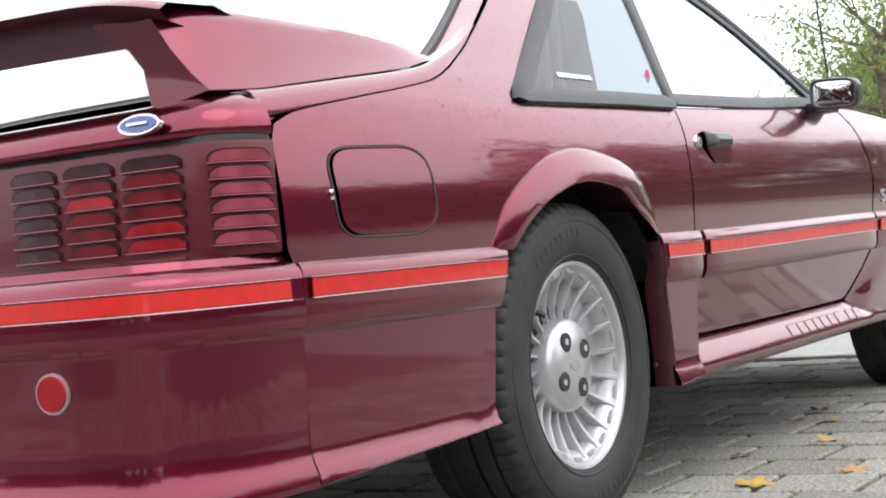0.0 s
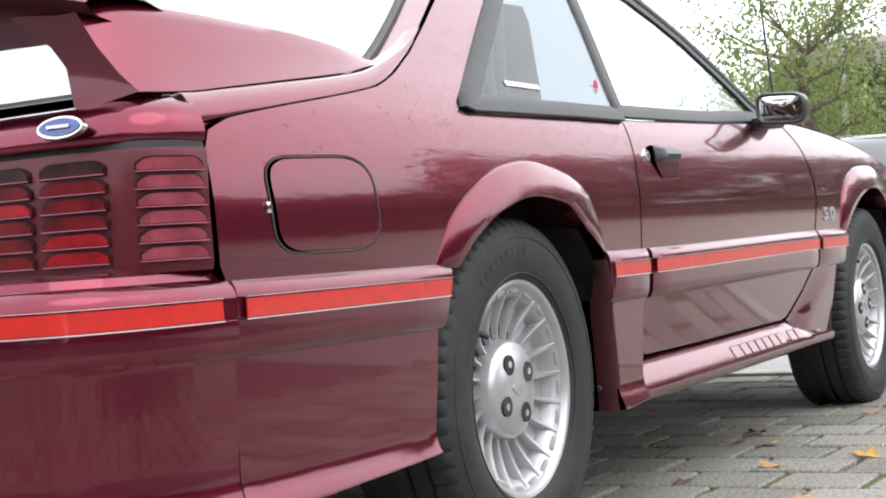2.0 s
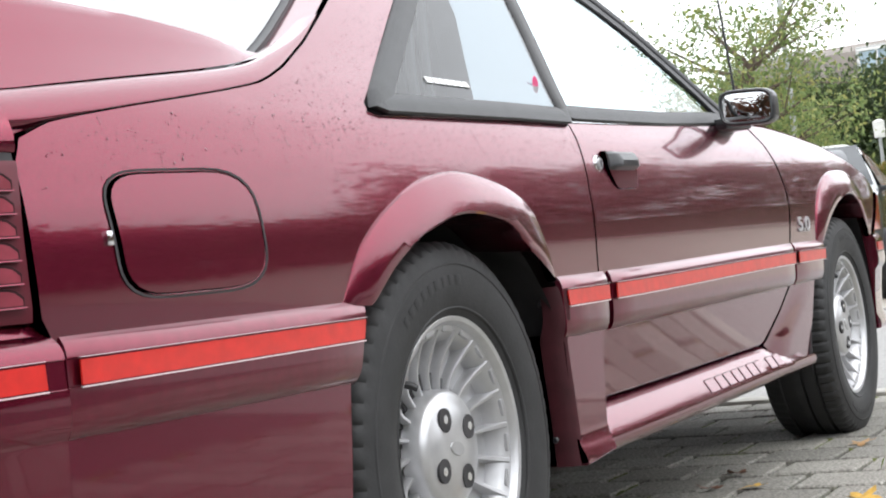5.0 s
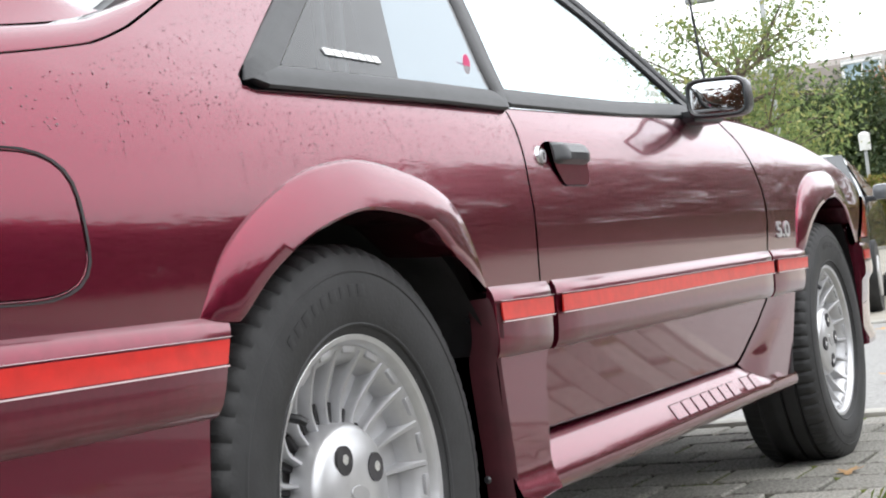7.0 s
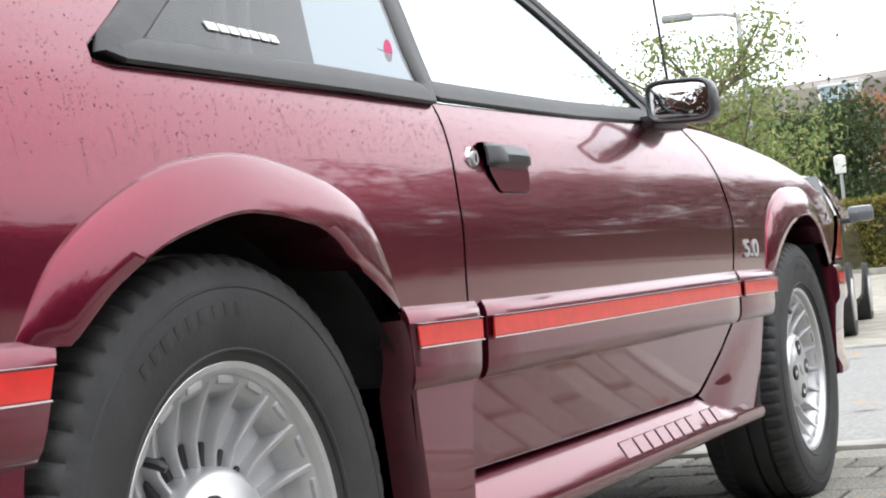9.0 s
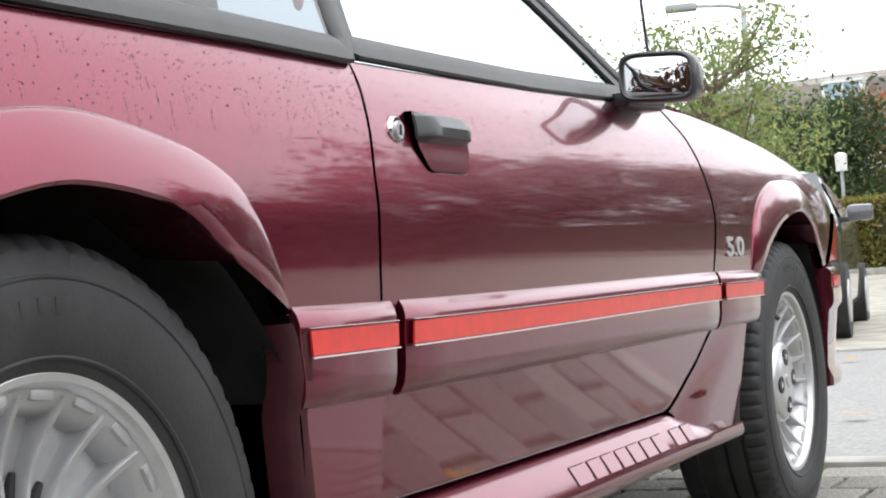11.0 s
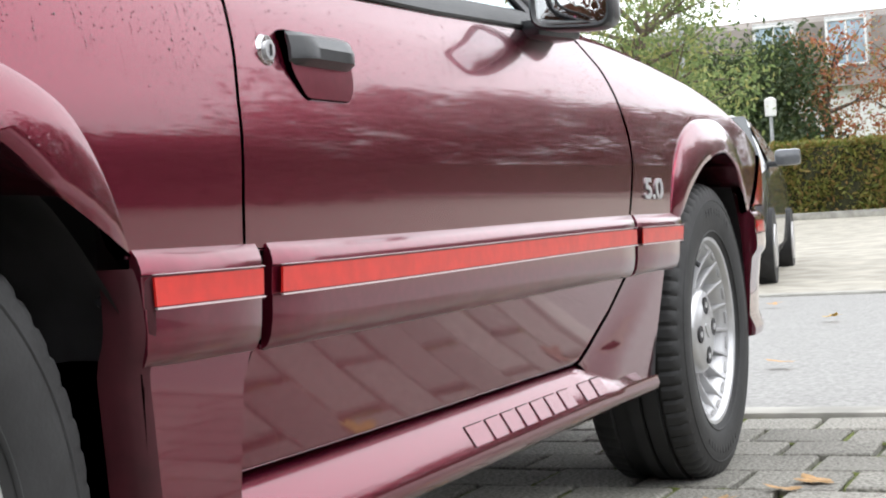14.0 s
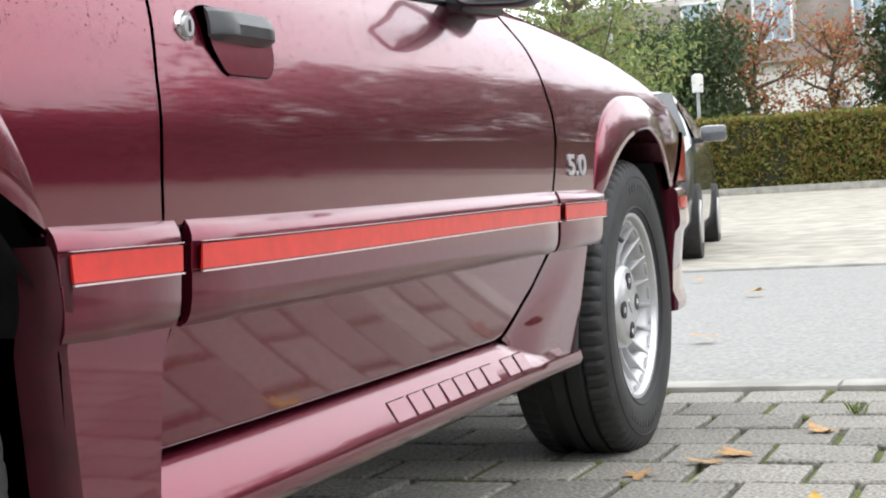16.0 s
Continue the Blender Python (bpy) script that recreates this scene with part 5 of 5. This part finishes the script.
# ---------------------------------------------------------------- the dark car ahead
def other_car():
    t = empty("parked_car")
    tagged(t, "dark grey hatchback parked facing the maroon car", "car")
    PANE = material("dark_car_glass", (0.035, 0.04, 0.045), 0.1, 0, 0.5, 2, 0.2)
    GREY = material("dark_grey_paint", (0.045, 0.05, 0.058), 0.35, 0.4, 1.0, 300, 0.1)
    # sections along its length: x, half width at sill, at belt, roof half width, belt height, roof height
    st = [(0.0, 0.62, 0.60, 0.45, 0.62, 0.66), (0.12, 0.80, 0.76, 0.6, 0.72, 0.76), (0.5, 0.86, 0.84, 0.66, 0.86, 0.92), (0.95, 0.87, 0.87, 0.70, 0.94, 1.02), (1.25, 0.87, 0.87, 0.66, 0.96, 1.20), (1.7, 0.87, 0.87, 0.62, 0.97, 1.42), (2.3, 0.87, 0.87, 0.62, 0.98, 1.48), (3.1, 0.87, 0.86, 0.60, 1.0, 1.44), (3.7, 0.86, 0.84, 0.56, 1.0, 1.30), (4.1, 0.80, 0.76, 0.5, 0.95, 1.0)]
    fs = [curve([(a[0], a[k]) for a in st]) for k in range(1, 6)]
    rows = []
    for x in np.linspace(0, 4.1, 42):
        a, b, c, hb, hr = (float(f(x)) for f in fs)
        half = [(a * 0.93, 0.20), (a, 0.32), (a * 1.01, 0.55), (b * 1.0, hb - 0.12), (b * 0.97, hb), ((b + c) / 2, (hb + hr) / 2), (c, hr - 0.05), (c * 0.8, hr), (0, hr + 0.02)]
        rows.append([(x, -y, z) for y, z in half] + [(x, y, z) for y, z in half[-2::-1]])
    part_body = grid_mesh("body", rows, GREY, t, "dark grey painted body", 35, caps=True)
    for s in (-1, 1):
        w = [(1.38, 1.00), (1.85, 1.36), (2.9, 1.38), (3.3, 1.03)]
        rows = [[(x, s * (0.865 - (z - 0.97) * 0.52), z) for x, z in ((a[0] + (b[0] - a[0]) * k / 8, a[1] + (b[1] - a[1]) * k / 8) for k in range(9))] for a, b in (((1.38, 1.01), (3.3, 1.03)), ((1.85, 1.36), (2.9, 1.37)))]
        grid_mesh("side_window", rows, PANE, t, "dark side window", 30)
        bm = bmesh.new()
        add_box(bm, (1.42, s * 1.00, 1.04), (0.12, 0.22, 0.14), 0.04)
        m = part("door_mirror", bm, material("silver_grey_mirror", (0.12, 0.125, 0.135), 0.3, 0.4, 0.8, 30, 0.1), t, "grey door mirror")
        bm = bmesh.new()
        add_box(bm, (1.42, s * 0.86, 0.99), (0.08, 0.12, 0.05), 0.015)
        part("mirror_foot", bm, SATIN, m)
        bm = bmesh.new()
        add_box(bm, (0.16, s * 0.66, 0.66), (0.16, 0.26, 0.13), 0.04, pose(0, 0, 0, 0, 0, -25 * s))
        part("headlamp", bm, PANE, t, "clear headlamp")
        for x in (0.78, 3.3):
            bm = bmesh.new()
            add_cyl(bm, (x, s * 0.80, 0.31), 0.31, 0.31, 0.2, "Y", 40)
            wv = part("wheel", bm, TYRE, t, "black tyre")
            bm = bmesh.new()
            add_cyl(bm, (x, s * 0.895, 0.31), 0.20, 0.17, 0.03, "Y", 30)
            part("rim", bm, ALLOY, wv, "alloy rim")
    rows = [[(1.02, v * 0.80, 1.02), ] + [(1.02 + 0.66 * k / 6, v * (0.80 - 0.16 * k / 6), 1.045 + 0.385 * k / 6) for k in range(1, 7)] for v in np.linspace(-1, 1, 9)]
    grid_mesh("windscreen", rows, PANE, t, "dark windscreen", 40)
    t.matrix_basis = Matrix.Translation((11.0, 1.75, 0.0)) @ pose(0, 0, 0, 0, 0, 8)


other_car()

# ---------------------------------------------------------------- fallen leaves
FALLEN = [material("fallen_leaf_yellow", (0.50, 0.30, 0.05), 0.7, 0, 0, 60, 0.25), material("fallen_leaf_tan", (0.42, 0.25, 0.11), 0.75, 0, 0, 60, 0.25), material("fallen_leaf_brown", (0.16, 0.07, 0.04), 0.8, 0, 0, 60, 0.3)]


def fallen_leaf(x, y, size, turn, kind, curl):
    lobes = 5
    outline = []
    for k in range(lobes * 4):
        a = math.tau * k / (lobes * 4)
        r = size * (0.42 + 0.58 * abs(math.cos(a * lobes / 2)) ** 1.6) * (0.85 + 0.15 * math.cos(a))
        outline.append((r * math.cos(a), r * math.sin(a)))
    v = [(0, 0, 0.004)]
    v += [(p * 0.5, q * 0.5, 0.004 + curl * 0.3 * ((p * p) / size)) for p, q in outline]
    v += [(p, q, 0.003 + curl * (p * p) / size + 0.002 * math.sin(5 * k)) for k, (p, q) in enumerate(outline)]
    n = len(outline)
    f = [(0, 1 + k, 1 + (k + 1) % n) for k in range(n)] + [(1 + k, 1 + n + k, 1 + n + (k + 1) % n, 1 + (k + 1) % n) for k in range(n)]
    ob = link_mesh("fallen_leaf", v, f, FALLEN[kind])
    ob.matrix_basis = pose(x, y, 0.001, 4, -3, turn)
    tagged(ob, ("yellow maple leaf lying on the pavers", "tan curled leaf lying on the pavers", "dark brown leaf lying on the pavers")[kind], "leaf", group="fallen leaves")
    return ob


for i, (x, y, sz, k) in enumerate(((0.44, -0.99, 0.058, 0), (1.09, -0.95, 0.05, 1), (1.49, -0.71, 0.045, 2), (1.50, -0.81, 0.045, 0), (2.19, -0.91, 0.05, 1), (1.28, -1.12, 0.05, 0), (2.44, -1.06, 0.055, 1), (2.34, -1.02, 0.05, 1), (1.72, -0.70, 0.045, 2), (0.85, -0.80, 0.04, 2), (0.62, -1.15, 0.05, 1), (1.9, -1.3, 0.05, 0), (5.1, -0.45, 0.07, 1), (6.4, 0.2, 0.06, 1), (7.6, -0.2, 0.07, 0), (9.0, 0.4, 0.07, 1), (3.2, -1.35, 0.05, 2), (2.75, -1.2, 0.05, 1))):
    fallen_leaf(x, y, sz, i * 67, k, 0.10 + 0.12 * (i % 3))

# ---------------------------------------------------------------- pavers
STONE = bpy.data.materials.new("concrete_paver")
STONE.use_nodes = True
nt = STONE.node_tree
pb = nt.nodes["Principled BSDF"]
pb.inputs["Roughness"].default_value = 0.88
pb.inputs["Specular IOR Level"].default_value = 0.3
tc = nt.nodes.new("ShaderNodeTexCoord")
info = nt.nodes.new("ShaderNodeObjectInfo")
geo = nt.nodes.new("ShaderNodeNewGeometry")
speck = nt.nodes.new("ShaderNodeTexNoise")
speck.inputs["Scale"].default_value, speck.inputs["Detail"].default_value = 120, 5
blot = nt.nodes.new("ShaderNodeTexNoise")
blot.inputs["Scale"].default_value, blot.inputs["Detail"].default_value = 3.0, 6
for nn in (speck, blot):
    nt.links.new(geo.outputs["Position"], nn.inputs["Vector"])
ramp = nt.nodes.new("ShaderNodeValToRGB")
ramp.color_ramp.elements[0].position, ramp.color_ramp.elements[0].color = 0.32, (0.12, 0.115, 0.102, 1)
ramp.color_ramp.elements[1].position, ramp.color_ramp.elements[1].color = 0.68, (0.355, 0.342, 0.308, 1)
nt.links.new(speck.outputs["Fac"], ramp.inputs[0])
tone = nt.nodes.new("ShaderNodeMix")
tone.data_type, tone.blend_type = "RGBA", "MULTIPLY"
tone.inputs[0].default_value = 1.0
add = nt.nodes.new("ShaderNodeMath")
add.operation = "ADD"
nt.links.new(info.outputs["Random"], add.inputs[0])
nt.links.new(geo.outputs["Random Per Island"], add.inputs[1])
half = nt.nodes.new("ShaderNodeMath")
half.operation = "FRACT"
nt.links.new(add.outputs[0], half.inputs[0])
add2 = nt.nodes.new("ShaderNodeMath")
add2.operation = "ADD"
nt.links.new(half.outputs[0], add2.inputs[0])
nt.links.new(blot.outputs["Fac"], add2.inputs[1])
rng_map = nt.nodes.new("ShaderNodeMapRange")
rng_map.inputs[1].default_value, rng_map.inputs[2].default_value, rng_map.inputs[3].default_value, rng_map.inputs[4].default_value = 0.3, 1.6, 0.70, 1.35
nt.links.new(add2.outputs[0], rng_map.inputs[0])
nt.links.new(ramp.outputs[0], tone.inputs[6])
nt.links.new(rng_map.outputs[0], tone.inputs[7])
nt.links.new(tone.outputs[2], pb.inputs["Base Color"])
bmp = nt.nodes.new("ShaderNodeBump")
bmp.inputs["Strength"].default_value, bmp.inputs["Distance"].default_value = 0.9, 0.003
nt.links.new(speck.outputs["Fac"], bmp.inputs["Height"])
nt.links.new(bmp.outputs["Normal"], pb.inputs["Normal"])

P, HALF = 0.2225, 0.1022


def paver_shape(h, e):
    v, f = [], []
    for s, z in ((HALF, -0.024), (HALF, -0.003 - e), (HALF - 0.0045, 0.0)):
        v += [(s, s, z), (-s, s, z), (-s, -s, z), (s, -s, z)]
    for k in (0, 4):
        for j in range(4):
            f.append((k + j, k + (j + 1) % 4, k + 4 + (j + 1) % 4, k + 4 + j))
    f.append((8, 9, 10, 11))
    return v, f


pv, pf = paver_shape(0.03, 0.001)
paver_mesh = bpy.data.meshes.new("paver")
paver_mesh.from_pydata(pv, [], pf)
paver_mesh.materials.append(STONE)
r = np.random.default_rng(21)
rest_v, rest_f = [], []
count = 0
for i in range(-19, 14):
    for j in range(-27, 16):
        x = 3.365 - P * (13 - i)
        y = -0.90 + P * (j + (0.5 if i % 2 else 0.0))
        if x > 3.43 or y > 2.3 or y < -3.2:
            continue
        dz, tx, ty, tz = r.normal(0, 0.0012), r.normal(0, 0.5), r.normal(0, 0.5), r.normal(0, 0.5)
        m = pose(x + r.normal(0, 0.0015), y + r.normal(0, 0.0015), 0.0 + dz, tx, ty, tz)
        if -0.2 < x and -1.75 < y < 0.15 and count < 300 and x < 3.95 and not (y > -0.35 and x < 1.5):
            ob = new("paver", paver_mesh)
            ob.parent = bay
            ob.matrix_basis = m
            count += 1
        else:
            b = len(rest_v)
            rest_v += [tuple(m @ Vector(q)) for q in pv]
            rest_f += [tuple(b + k for k in q) for q in pf]
rest = link_mesh("paver_field", rest_v, rest_f, STONE, bay, smooth=False)
tagged(rest, "grey concrete pavers further off", kind="stuff")

# moss in the joints, and a few tufts of grass
MOSS = material("joint_moss", (0.06, 0.075, 0.018), 0.95, 0, 0, 40, 0.3, 0.8, 150, second=(0.13, 0.155, 0.03))
mv, mf = [], []
for _ in range(170):
    i = r.integers(0, 15)
    x = 3.365 - P * i + P / 2
    y0 = r.uniform(-2.6, -0.5)
    along = r.random() < 0.5
    if along:
        j = r.integers(-7, 3)
        y0 = -0.90 + P * (j + (0.5 if (13 - i) % 2 else 0.0)) + P / 2
        x -= P / 2
    n = 10
    ln = r.uniform(0.08, 0.20)
    b = len(mv)
    for k in range(n + 1):
        u = (k / n - 0.5) * ln
        w = 0.008 * math.sin(math.pi * k / n) ** 0.5 * r.uniform(0.6, 1.2)
        h = 0.0015 * r.uniform(-1, 1.5)
        for q, z in ((-w, -0.009), (0, -0.003 + h), (w, -0.009)):
            mv.append((x + u, y0 + q, z) if along else (x + q, y0 + u, z))
    for k in range(n):
        for q in (0, 1):
            mf.append((b + 3 * k + q, b + 3 * k + q + 1, b + 3 * k + q + 4, b + 3 * k + q + 3))
tagged(link_mesh("moss", mv, mf, MOSS, bay, "green moss in the paver joints"), kind="stuff")
GRASS = leaf_material("grass_blade", (0.10, 0.16, 0.03), (0.16, 0.22, 0.05), (0.25, 0.26, 0.08))
gv, gf = [], []
for cx, cy in ((3.03, -1.24), (1.72, -1.10)):
    for _ in range(26):
        a, ln = r.uniform(0, math.tau), r.uniform(0.012, 0.034)
        px, py = cx + r.normal(0, 0.014), cy + r.normal(0, 0.014)
        b = len(gv)
        gv += [(px - 0.001, py, -0.004), (px + 0.001, py, -0.004), (px + math.cos(a) * ln * 0.3, py + math.sin(a) * ln * 0.3, ln * 0.7), (px + math.cos(a) * ln * 0.7, py + math.sin(a) * ln * 0.7, ln)]
        gf += [(b, b + 1, b + 2), (b + 1, b + 3, b + 2)]
tagged(link_mesh("grass_tuft", gv, gf, GRASS, bay, "small grass tufts growing in the joints"), kind="stuff")
